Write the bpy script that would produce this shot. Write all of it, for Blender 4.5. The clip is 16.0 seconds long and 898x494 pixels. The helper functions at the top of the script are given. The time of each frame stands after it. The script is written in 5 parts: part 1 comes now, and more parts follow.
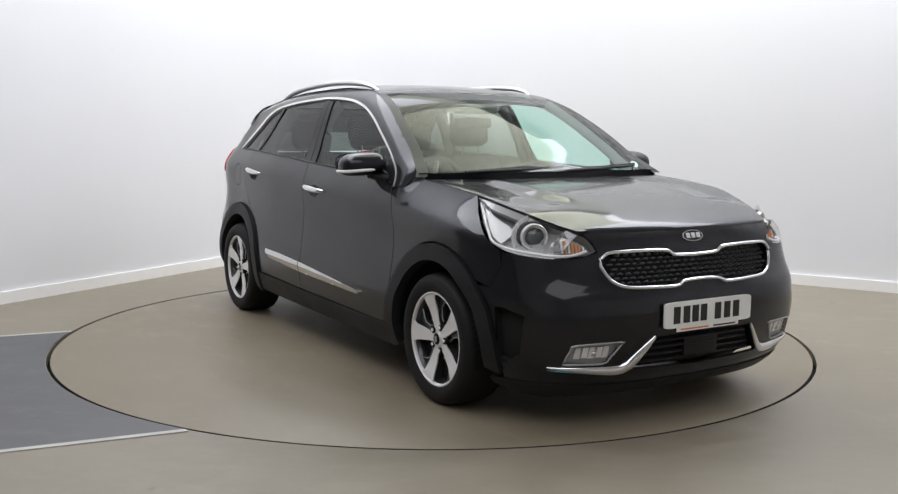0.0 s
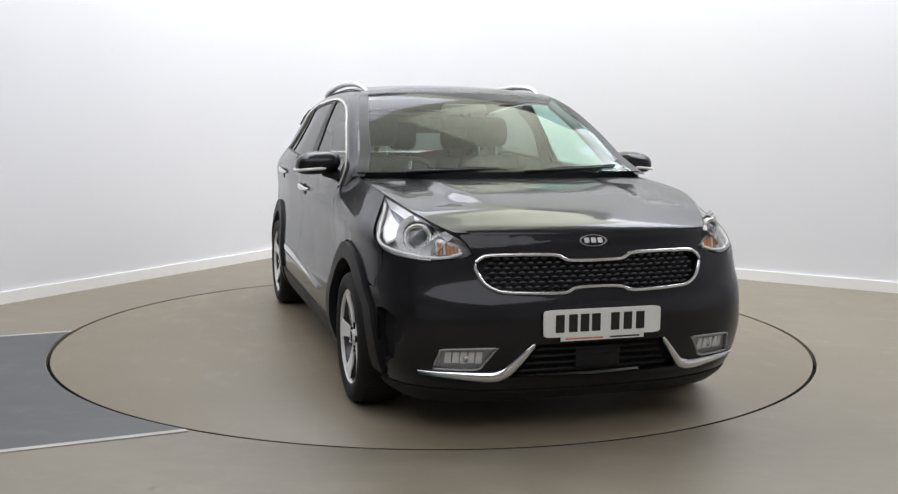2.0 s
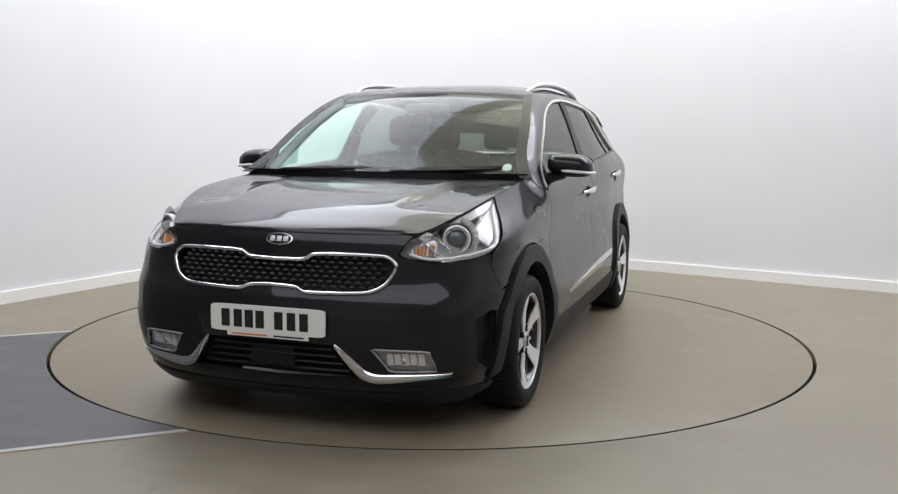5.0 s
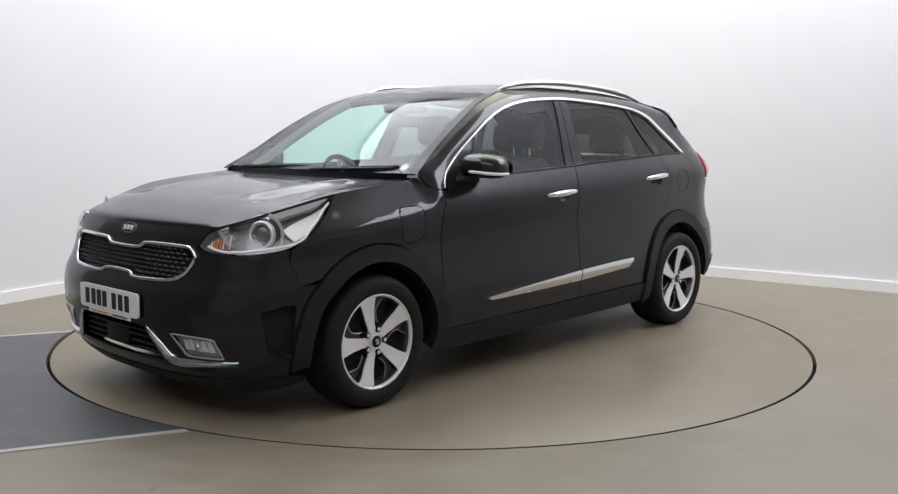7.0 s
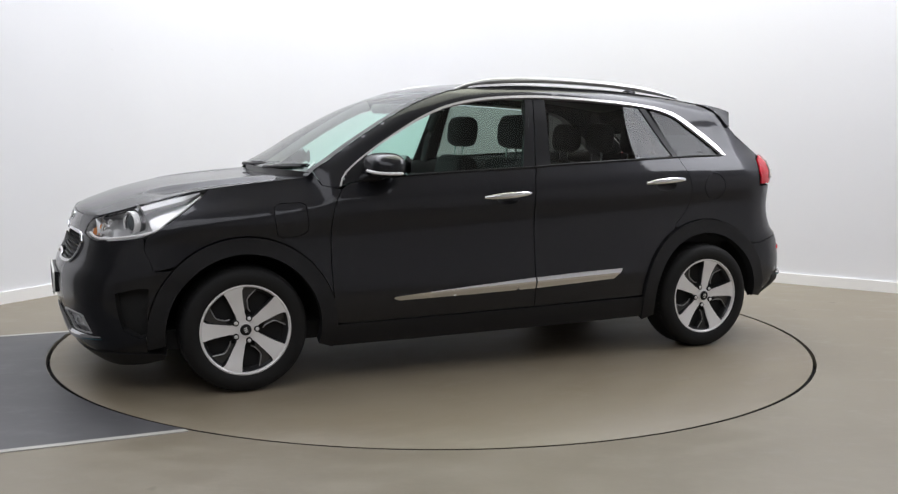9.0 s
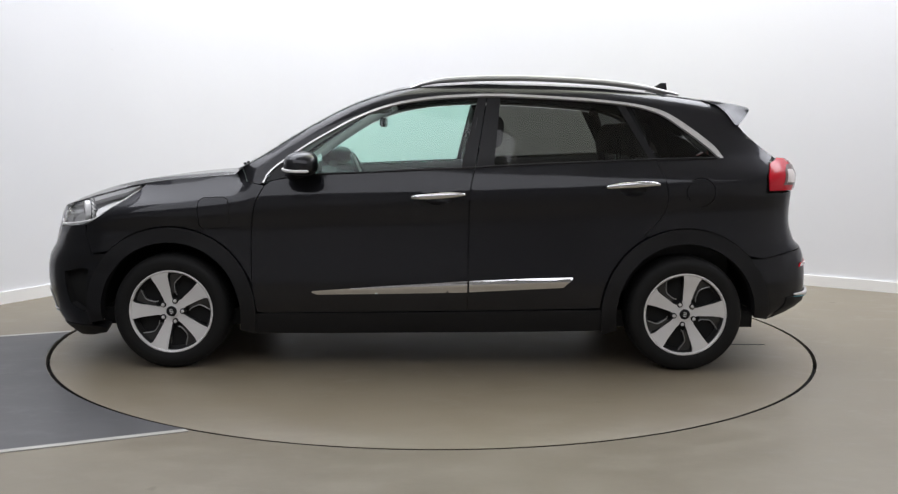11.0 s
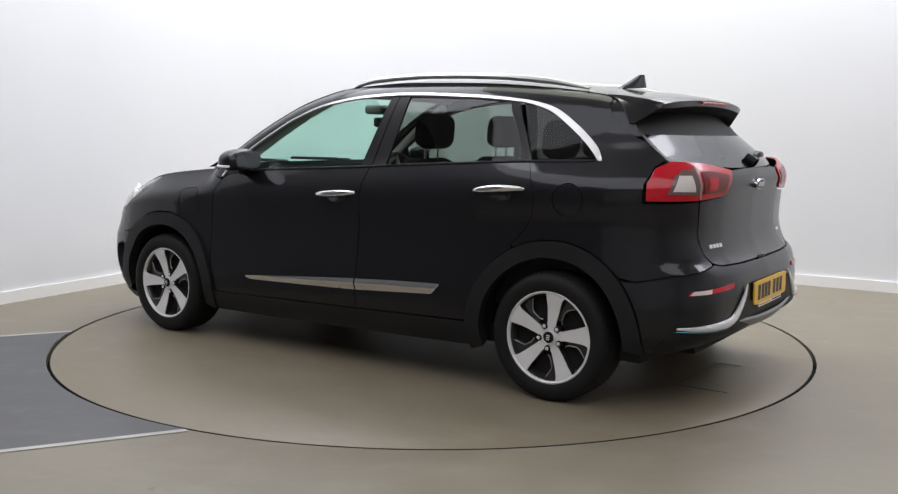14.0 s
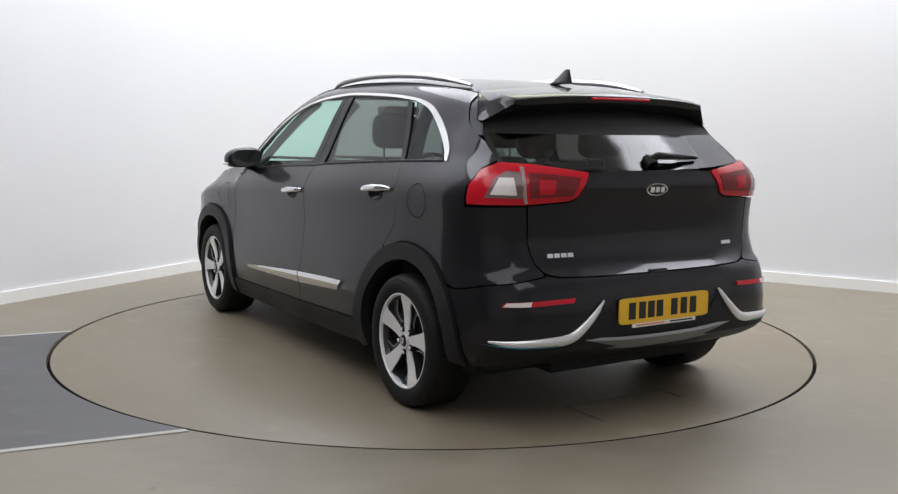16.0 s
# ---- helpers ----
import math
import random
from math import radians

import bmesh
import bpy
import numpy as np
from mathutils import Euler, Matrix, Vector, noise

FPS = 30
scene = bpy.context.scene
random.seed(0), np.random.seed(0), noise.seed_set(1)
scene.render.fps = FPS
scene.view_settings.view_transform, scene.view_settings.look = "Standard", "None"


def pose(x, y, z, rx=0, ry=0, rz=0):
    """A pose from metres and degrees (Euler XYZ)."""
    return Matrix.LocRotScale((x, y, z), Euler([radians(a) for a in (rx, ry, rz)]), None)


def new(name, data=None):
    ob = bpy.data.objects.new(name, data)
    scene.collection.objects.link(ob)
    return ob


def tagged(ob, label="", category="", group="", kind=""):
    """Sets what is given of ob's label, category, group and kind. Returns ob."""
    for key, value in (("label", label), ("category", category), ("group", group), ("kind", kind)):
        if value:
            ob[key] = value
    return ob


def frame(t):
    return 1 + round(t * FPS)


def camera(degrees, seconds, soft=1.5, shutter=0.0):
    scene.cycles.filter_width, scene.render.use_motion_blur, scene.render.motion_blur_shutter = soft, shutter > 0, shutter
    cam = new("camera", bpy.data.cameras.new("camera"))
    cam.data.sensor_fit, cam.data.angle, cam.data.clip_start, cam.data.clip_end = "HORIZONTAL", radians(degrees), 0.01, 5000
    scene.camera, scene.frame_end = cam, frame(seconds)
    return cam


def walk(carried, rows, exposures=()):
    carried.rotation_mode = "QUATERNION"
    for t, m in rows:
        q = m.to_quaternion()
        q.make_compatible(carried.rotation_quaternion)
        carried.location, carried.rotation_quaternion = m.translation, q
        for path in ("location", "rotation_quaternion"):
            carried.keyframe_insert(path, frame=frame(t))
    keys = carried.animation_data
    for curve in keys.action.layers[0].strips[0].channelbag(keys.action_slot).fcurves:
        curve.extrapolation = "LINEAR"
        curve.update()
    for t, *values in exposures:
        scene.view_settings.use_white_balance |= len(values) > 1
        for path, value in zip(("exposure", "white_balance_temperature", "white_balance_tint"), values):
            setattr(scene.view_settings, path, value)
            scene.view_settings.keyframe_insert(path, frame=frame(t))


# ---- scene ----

from mathutils import geometry as geom

# ------------------------------------------------------------------ camera
cam = camera(50.4, 16.0, soft=1.3)
EYE = pose(0.0, -5.894, 1.245, 90 - 6.83, 0, -0.88) @ pose(0, 0, 0, 0, 0, 0.457)
walk(cam, [(0.0, EYE), (16.0, EYE)])

# angle of the turntable: seconds, degrees
TURN = [(0.0, -59.4), (0.5, -60.4), (1.0, -63.4), (1.5, -67.8), (2.0, -73.8), (2.5, -79.7), (3.0, -85.8),
        (3.5, -91.7), (4.0, -97.8), (5.0, -109.8), (6.0, -121.7), (6.5, -127.6), (7.0, -133.6), (7.5, -139.6),
        (8.0, -145.5), (8.5, -151.4), (9.0, -157.2), (10.0, -168.8), (11.0, -180.3), (11.5, -186.1), (12.0, -192.0),
        (12.5, -197.8), (13.0, -203.6), (13.5, -209.5), (14.0, -215.4), (14.5, -221.3), (15.0, -227.4),
        (15.5, -233.3), (16.0, -239.3)]
TABLE_R = 2.239

# ------------------------------------------------------------------ light
scene.view_settings.exposure = 0.0
world = bpy.data.worlds.new("world")
world.use_nodes = True
world.node_tree.nodes["Background"].inputs[0].default_value = (0.9, 0.95, 1.0, 1)
world.node_tree.nodes["Background"].inputs[1].default_value = 0.05
scene.world = world

CEIL = 4.6


def lamp_fill_panel(x, y, sx, sy, turn, watts, color):
    lamp = bpy.data.lights.new("lamp", "AREA")
    lamp.shape, lamp.size, lamp.size_y, lamp.energy, lamp.color = "RECTANGLE", sx, sy, watts, color
    ob = new("lamp_fill_light", lamp)
    ob.matrix_world = pose(x, y, CEIL - 0.09, 0, 0, turn)
    return ob


COOL, WARM = (0.90, 0.915, 0.985), (0.97, 1.0, 0.82)
LAMPS = [(-1.76, 1.05, 2.0, 6.0, -29, 180, COOL), (1.28, 1.68, 1.9, 1.9, -33, 44, WARM), (4.02, 0.28, 5.2, 1.9, -34, 226, COOL),
         # added fill: two panels for glass reflections, one behind the camera
         (0.30, 0.72, 2.6, 2.2, -31, 30, WARM), (0.04, 2.90, 1.7, 1.9, -33, 13, WARM), (-0.6, -5.6, 8.0, 4.2, -31, 195, COOL)]
for row in LAMPS:
    lamp_fill_panel(*row)

# ------------------------------------------------------------------ materials
def material(name, color, rough=0.5, metal=0.0, coat=0.0, coat_rough=0.03, spec=0.5):
    m = bpy.data.materials.new(name)
    m.use_nodes = True
    b = m.node_tree.nodes["Principled BSDF"]
    b.inputs["Base Color"].default_value = (*color, 1)
    b.inputs["Roughness"].default_value = rough
    b.inputs["Metallic"].default_value = metal
    b.inputs["Coat Weight"].default_value = coat
    b.inputs["Coat Roughness"].default_value = coat_rough
    b.inputs["Specular IOR Level"].default_value = spec
    return m


def nodes(m):
    t = m.node_tree
    return t, t.nodes["Principled BSDF"]


def coords(t, scale=(1, 1, 1)):
    c = t.nodes.new("ShaderNodeTexCoord")
    mp = t.nodes.new("ShaderNodeMapping")
    mp.inputs["Scale"].default_value = scale
    t.links.new(c.outputs["Object"], mp.inputs["Vector"])
    return mp.outputs["Vector"]


def noise_tex(t, vec, scale, detail=4, rough=0.55):
    n = t.nodes.new("ShaderNodeTexNoise")
    n.inputs["Scale"].default_value, n.inputs["Detail"].default_value = scale, detail
    n.inputs["Roughness"].default_value = rough
    t.links.new(vec, n.inputs["Vector"])
    return n.outputs["Fac"]


def ramp(t, fac, stops):
    r = t.nodes.new("ShaderNodeValToRGB")
    e = r.color_ramp.elements
    for i, (p, c) in enumerate(stops):
        el = e[i] if i < 2 else e.new(p)
        el.position, el.color = p, (*c, 1)
    t.links.new(fac, r.inputs["Fac"])
    return r.outputs["Color"]


def mix(t, fac, a, b, mode="MIX"):
    n = t.nodes.new("ShaderNodeMix")
    n.data_type, n.blend_type = "RGBA", mode
    for key, v in ((0, fac), (6, a), (7, b)):
        if isinstance(v, (int, float)):
            n.inputs[key].default_value = v
        elif isinstance(v, tuple):
            n.inputs[key].default_value = (*v, 1)
        else:
            t.links.new(v, n.inputs[key])
    return n.outputs[2]


def bump(t, fac, strength, distance):
    b = t.nodes.new("ShaderNodeBump")
    b.inputs["Strength"].default_value, b.inputs["Distance"].default_value = strength, distance
    t.links.new(fac, b.inputs["Height"])
    return b.outputs["Normal"]


def scalar(t, fac, lo, hi):
    n = t.nodes.new("ShaderNodeMapRange")
    n.inputs["From Min"].default_value, n.inputs["From Max"].default_value = 0.3, 0.7
    n.inputs["To Min"].default_value, n.inputs["To Max"].default_value = lo, hi
    t.links.new(fac, n.inputs["Value"])
    return n.outputs["Result"]


def floor_paint(name, a, b, dirt):
    """Painted concrete: two tones in broad patches, streaks along y, fine specks and scuffs."""
    m = material(name, a, 0.45)
    t, p = nodes(m)
    broad = noise_tex(t, coords(t, (1, 1, 1)), 0.8, 6)
    cloud = noise_tex(t, coords(t, (1, 1.7, 1)), 3.2, 8, 0.7)
    speck = noise_tex(t, coords(t), 30, 3, 0.7)
    spot = noise_tex(t, coords(t), 5.5, 2, 0.4)
    col = ramp(t, broad, [(0.3, a), (0.7, b)])
    col = mix(t, ramp(t, cloud, [(0.46, (0, 0, 0)), (0.70, (0.9, 0.9, 0.9))]), col, dirt)
    col = mix(t, ramp(t, speck, [(0.72, (0, 0, 0)), (0.78, (0.4, 0.4, 0.4))]), col, tuple(0.5 * v for v in a))
    col = mix(t, ramp(t, spot, [(0.76, (0, 0, 0)), (0.79, (0.55, 0.55, 0.55))]), col, tuple(0.55 * v for v in a))
    t.links.new(col, p.inputs["Base Color"])
    t.links.new(scalar(t, cloud, 0.36, 0.52), p.inputs["Roughness"])
    t.links.new(bump(t, speck, 0.15, 0.002), p.inputs["Normal"])
    return m


def wall_paint(name, a, b):
    m = material(name, a, 0.85)
    t, p = nodes(m)
    broad = noise_tex(t, coords(t), 0.8, 4)
    fine = noise_tex(t, coords(t), 60, 4)
    mark = noise_tex(t, coords(t, (1, 1, 2.2)), 4.5, 5, 0.7)
    col = ramp(t, broad, [(0.3, a), (0.7, b)])
    col = mix(t, ramp(t, mark, [(0.70, (0, 0, 0)), (0.80, (0.35, 0.35, 0.35))]), col, (0.5, 0.47, 0.44))
    t.links.new(col, p.inputs["Base Color"])
    t.links.new(bump(t, fine, 0.2, 0.002), p.inputs["Normal"])
    return m


M_FLOOR = floor_paint("grey_floor_paint", (0.180, 0.153, 0.112), (0.218, 0.190, 0.142), (0.248, 0.220, 0.170))
M_TABLE = floor_paint("turntable_floor_paint", (0.181, 0.149, 0.101), (0.205, 0.171, 0.119), (0.229, 0.197, 0.143))
M_STRIP = floor_paint("dark_floor_strip", (0.060, 0.060, 0.064), (0.078, 0.078, 0.082), (0.10, 0.10, 0.105))
M_LINE = floor_paint("pale_line_paint", (0.42, 0.41, 0.38), (0.46, 0.45, 0.42), (0.36, 0.35, 0.33))
M_WALL = wall_paint("white_wall_paint", (0.755, 0.757, 0.785), (0.775, 0.777, 0.805))
M_BASE = wall_paint("white_gloss_paint", (0.86, 0.85, 0.84), (0.89, 0.88, 0.87))
M_CEIL = wall_paint("white_ceiling_paint", (0.78, 0.78, 0.78), (0.8, 0.8, 0.8))
M_BACK = wall_paint("grey_wall_paint", (0.60, 0.59, 0.59), (0.65, 0.64, 0.64))
M_DARKWALL = wall_paint("dark_reflection_wall", (0.13, 0.128, 0.126), (0.17, 0.168, 0.165))
# near-black in place of the shade inside the turntable gap
M_PIT = material("dark_gap_shade", (0.008, 0.008, 0.008), 0.9)


def car_paint():
    m = material("dark_metallic_paint", (0.012, 0.0122, 0.014), 0.36, 0.6, 0.75, 0.055, 0.0)
    t, p = nodes(m)
    flake = noise_tex(t, coords(t), 900, 2, 0.6)
    soft = noise_tex(t, coords(t), 2.2, 3)
    col = mix(t, ramp(t, flake, [(0.52, (0, 0, 0)), (0.72, (1, 1, 1))]), (0.0150, 0.0152, 0.0172), (0.052, 0.053, 0.062))
    t.links.new(col, p.inputs["Base Color"])
    t.links.new(scalar(t, soft, 0.36, 0.42), p.inputs["Roughness"])
    t.links.new(bump(t, flake, 0.02, 0.0005), p.inputs["Normal"])
    p.inputs["Coat IOR"].default_value = 1.46
    return m


def plastic(name, color, rough, grain=260, depth=0.15):
    m = material(name, color, rough, spec=0.25)
    t, p = nodes(m)
    g = noise_tex(t, coords(t), grain, 3)
    w = noise_tex(t, coords(t), 3.0, 4)
    t.links.new(mix(t, w, color, tuple(1.5 * v for v in color)), p.inputs["Base Color"])
    t.links.new(scalar(t, w, rough - 0.06, rough + 0.08), p.inputs["Roughness"])
    t.links.new(bump(t, g, depth, 0.001), p.inputs["Normal"])
    return m


def glass(name, tint, base=0.04, rough=0.012):
    m = bpy.data.materials.new(name)
    m.use_nodes = True
    t = m.node_tree
    t.nodes.clear()
    out = t.nodes.new("ShaderNodeOutputMaterial")
    tr = t.nodes.new("ShaderNodeBsdfTransparent")
    gl = t.nodes.new("ShaderNodeBsdfGlossy")
    lw = t.nodes.new("ShaderNodeLayerWeight")
    pw = t.nodes.new("ShaderNodeMath")
    ad = t.nodes.new("ShaderNodeMath")
    mx = t.nodes.new("ShaderNodeMixShader")
    tr.inputs["Color"].default_value = (*tint, 1)
    gl.inputs["Roughness"].default_value = rough
    lw.inputs["Blend"].default_value = 0.5
    pw.operation, pw.inputs[1].default_value = "POWER", 5.0
    ad.operation, ad.inputs[1].default_value, ad.inputs[2].default_value = "MULTIPLY_ADD", 0.9, base
    t.links.new(lw.outputs["Facing"], pw.inputs[0])
    t.links.new(pw.outputs[0], ad.inputs[0])
    t.links.new(ad.outputs[0], mx.inputs[0])
    t.links.new(tr.outputs[0], mx.inputs[1])
    t.links.new(gl.outputs[0], mx.inputs[2])
    t.links.new(mx.outputs[0], out.inputs[0])
    return m


M_PAINT = car_paint()
M_CLAD = plastic("black_grained_plastic", (0.011, 0.011, 0.012), 0.5)
M_BLACK = plastic("black_plastic", (0.008, 0.008, 0.009), 0.35, 120, 0.05)
M_LAMPBOWL = material("grey_lamp_bowl", (0.38, 0.38, 0.38), 0.28, 0.3)
M_GLOSS = material("gloss_black_plastic", (0.02, 0.02, 0.021), 0.34, 0.0, 0.0)
# near-black for deep parts; also puts shade into gaps, pockets and recesses
M_INNER = material("black_parts_and_shade", (0.004, 0.004, 0.004), 0.8)
M_CHROME = material("chrome", (0.78, 0.78, 0.79), 0.08, 1.0)
M_TRIM = material("bright_satin_trim", (0.80, 0.79, 0.78), 0.26, 0.55)
M_SATIN = material("satin_aluminium", (0.62, 0.62, 0.62), 0.32, 0.6)
M_SKID = plastic("grey_satin_skid", (0.20, 0.20, 0.20), 0.4, 14, 0.3)
M_RUBBER = plastic("tyre_rubber", (0.008, 0.008, 0.008), 0.65, 90, 0.2)
M_ALLOY = material("machined_alloy", (0.80, 0.79, 0.78), 0.36, 0.15)
M_ALLOY_DARK = material("dark_grey_alloy_paint", (0.032, 0.032, 0.033), 0.32, 0.3, 0.5)
M_LEDGE = material("grey_alloy_edge", (0.30, 0.30, 0.30), 0.3, 0.5)
M_STEEL = material("brake_steel", (0.22, 0.21, 0.20), 0.4, 1.0)
M_GLASS = glass("green_tinted_glass", (0.70, 0.90, 0.83))
M_PRIVACY = glass("privacy_glass", (0.29, 0.30, 0.28))
M_REARGLASS = glass("rear_privacy_glass", (0.16, 0.17, 0.165), 0.06, 0.10)
M_QUARTER = glass("quarter_privacy_glass", (0.16, 0.17, 0.165), 0.03)
M_LENS = glass("clear_lens", (0.93, 0.93, 0.93))
M_RED = material("red_lens", (0.56, 0.006, 0.020), 0.2, 0.0, 0.4, 0.05, 0.3)
M_REDDARK = material("dark_red_lens", (0.19, 0.02, 0.022), 0.25, 0.0, 0.15, 0.03, 0.25)
M_CLEARLAMP = material("clear_lamp_insert", (0.16, 0.095, 0.09), 0.25, 0.0, 0.3)
M_CLEARGREY = material("pale_grey_lens", (0.34, 0.27, 0.26), 0.25, 0.0, 0.3)
M_SIGNAL = material("silver_signal_insert", (0.55, 0.54, 0.53), 0.25, 0.6, 0.6)
M_WHITELAMP = material("white_lamp_insert", (0.78, 0.72, 0.69), 0.2, 0.0, 0.3)
M_BADGE = material("bright_badge", (0.78, 0.78, 0.79), 0.25, 0.3)
M_REFLECT = material("lamp_reflector", (0.90, 0.90, 0.90), 0.25, 0.1)
M_AMBER = material("amber_insert", (0.85, 0.33, 0.10), 0.25, 0.0, 0.4)
M_SEAT = plastic("dark_seat_cloth", (0.022, 0.022, 0.024), 0.85, 400, 0.4)
M_DASH = plastic("dash_plastic", (0.020, 0.021, 0.022), 0.6)
M_POD = plastic("grey_pod_plastic", (0.15, 0.14, 0.125), 0.6)
M_LINER = plastic("pale_headliner", (0.42, 0.41, 0.39), 0.9, 300, 0.2)
M_PLATE_W = material("white_plate", (0.86, 0.86, 0.82), 0.3)
M_PLATE_Y = material("yellow_plate", (0.85, 0.50, 0.03), 0.3)
M_INK = material("black_print", (0.012, 0.012, 0.012), 0.4)
M_ORANGE = material("orange_print", (0.75, 0.22, 0.05), 0.4)
M_BLUE = material("blue_satin_metal", (0.10, 0.30, 0.38), 0.22, 1.0)


# ------------------------------------------------------------------ mesh helpers
def thing(name, label, category, group="", kind=""):
    ob = new(name)
    ob.empty_display_size = 0.1
    return tagged(ob, label, category, group, kind)


def part(name, bm, mat, parent=None, label="", smooth=True, sharp=38):
    """One mesh object of a bmesh, under a thing or a part."""
    bm.normal_update()
    for f in bm.faces:
        f.smooth = smooth
    if smooth:
        for e in bm.edges:
            if len(e.link_faces) == 2 and e.calc_face_angle(0) > radians(sharp):
                e.smooth = False
    me = bpy.data.meshes.new(name)
    bm.to_mesh(me)
    bm.free()
    me.materials.append(mat)
    ob = new(name, me)
    if parent:
        ob.parent = parent
    if label:
        ob["label"] = label
    return ob


def cdt(outline, holes=(), grid=0.03):
    """2D region inside outline and outside holes, filled with a fine grid: points, triangles."""
    rings = [outline, *holes]
    pts, edges = [], []
    for r in rings:
        n0 = len(pts)
        dense = []
        for i, p in enumerate(r):
            q = r[(i + 1) % len(r)]
            n = max(1, int(math.hypot(q[0] - p[0], q[1] - p[1]) / (grid * 1.2)))
            dense += [(p[0] + (q[0] - p[0]) * k / n, p[1] + (q[1] - p[1]) * k / n) for k in range(n)]
        pts += dense
        edges += [(n0 + i, n0 + (i + 1) % len(dense)) for i in range(len(dense))]
    bnd = np.array(pts)
    lo, hi = bnd.min(0), bnd.max(0)

    def inside(poly, P):
        a = np.array(poly)
        b = np.roll(a, -1, 0)
        x, y = P[:, 0:1], P[:, 1:2]
        c = ((a[:, 1] > y) != (b[:, 1] > y)) & (x < (b[:, 0] - a[:, 0]) * (y - a[:, 1]) / (b[:, 1] - a[:, 1] + 1e-12) + a[:, 0])
        return c.sum(1) % 2 == 1
    gx, gy = np.meshgrid(np.arange(lo[0] + grid / 2, hi[0], grid), np.arange(lo[1] + grid / 2, hi[1], grid))
    G = np.stack([gx.ravel(), gy.ravel()], 1)
    if len(G):
        ok = inside(outline, G)
        for h in holes:
            ok &= ~inside(h, G)
        G = G[ok]
    if len(G):
        d = np.sqrt(((G[:, None, :] - bnd[None]) ** 2).sum(2)).min(1)
        G = G[d > grid * 0.45]
        pts += [tuple(g) for g in G]
    v, _, f, *_ = geom.delaunay_2d_cdt([Vector(p) for p in pts], edges, [], 0, 1e-6)
    v = np.array([(p.x, p.y) for p in v])
    f = [t for t in f]
    cen = np.array([v[list(t)].mean(0) for t in f])
    ok = inside(outline, cen)
    for h in holes:
        ok &= ~inside(h, cen)
    return v, [t for t, k in zip(f, ok) if k]


def lifted(outline, fn, holes=(), grid=0.03, rim=0.012, flip=False, thick=0.0):
    """The 2D region lifted by fn(a, b) -> (point, inward direction); its border is turned in by rim."""
    v, tris = cdt(outline, holes, grid)
    bm = bmesh.new()
    data = [fn(a, b) for a, b in v]
    top = [bm.verts.new(p) for p, _ in data]
    for t in tris:
        try:
            bm.faces.new([top[i] for i in (t[::-1] if flip else t)])
        except ValueError:
            pass
    if rim:
        border = [e for e in bm.edges if len(e.link_faces) == 1]
        low = {}
        idx = {w: i for i, w in enumerate(top)}
        for e in border:
            for w in e.verts:
                if w not in low:
                    p, n = data[idx[w]]
                    low[w] = bm.verts.new(Vector(p) + Vector(n) * rim)
        for e in border:
            l = next(iter(e.link_loops))
            a, b = l.vert, l.link_loop_next.vert
            bm.faces.new([b, a, low[a], low[b]])
    for w in [w for w in bm.verts if not w.link_faces]:
        bm.verts.remove(w)
    return bm


def box(bm, x0, x1, y0, y1, z0, z1, bevel=0.0):
    vs = [bm.verts.new((x, y, z)) for x in (x0, x1) for y in (y0, y1) for z in (z0, z1)]
    fs = [bm.faces.new([vs[i] for i in q]) for q in ((0, 1, 3, 2), (4, 6, 7, 5), (0, 4, 5, 1), (2, 3, 7, 6), (0, 2, 6, 4), (1, 5, 7, 3))]
    if bevel:
        es = {e for f in fs for e in f.edges}
        bmesh.ops.bevel(bm, geom=list(es), offset=bevel, segments=2, profile=0.6, affect="EDGES")
    return bm


def tube(points, r, sides=8, closed=False, flat=1.0, bm=None):
    """A rod along points; r one radius or one a point; flat squeezes it along its second axis."""
    bm = bm or bmesh.new()
    P = [Vector(p) for p in points]
    n = len(P)
    rings = []
    up0 = Vector((0, 0, 1))
    for i, p in enumerate(P):
        a = P[(i - 1) % n] if closed or i else P[i]
        b = P[(i + 1) % n] if closed or i < n - 1 else P[i]
        d = (b - a).normalized()
        u = up0 if abs(d.dot(up0)) < 0.95 else Vector((0, 1, 0))
        s = d.cross(u).normalized()
        w = s.cross(d).normalized()
        rr = r[i] if isinstance(r, (list, tuple)) else r
        rings.append([bm.verts.new(p + s * rr * flat * math.cos(2 * math.pi * k / sides) + w * rr * math.sin(2 * math.pi * k / sides)) for k in range(sides)])
    for i in range(n if closed else n - 1):
        A, B = rings[i], rings[(i + 1) % n]
        for k in range(sides):
            bm.faces.new([A[k], A[(k + 1) % sides], B[(k + 1) % sides], B[k]])
    if not closed:
        bm.faces.new(rings[0][::-1])
        bm.faces.new(rings[-1])
    return bm


def lathe(profile, n=64, axis="y", bm=None, close=False):
    """A surface of revolution round y: profile of (radius, y)."""
    bm = bm or bmesh.new()
    rings = []
    for r, y in profile:
        rings.append([bm.verts.new((r * math.cos(2 * math.pi * k / n), y, r * math.sin(2 * math.pi * k / n))) for k in range(n)])
    m = len(rings)
    for i in range(m if close else m - 1):
        A, B = rings[i], rings[(i + 1) % m]
        for k in range(n):
            bm.faces.new([A[k], B[k], B[(k + 1) % n], A[(k + 1) % n]])
    return bm


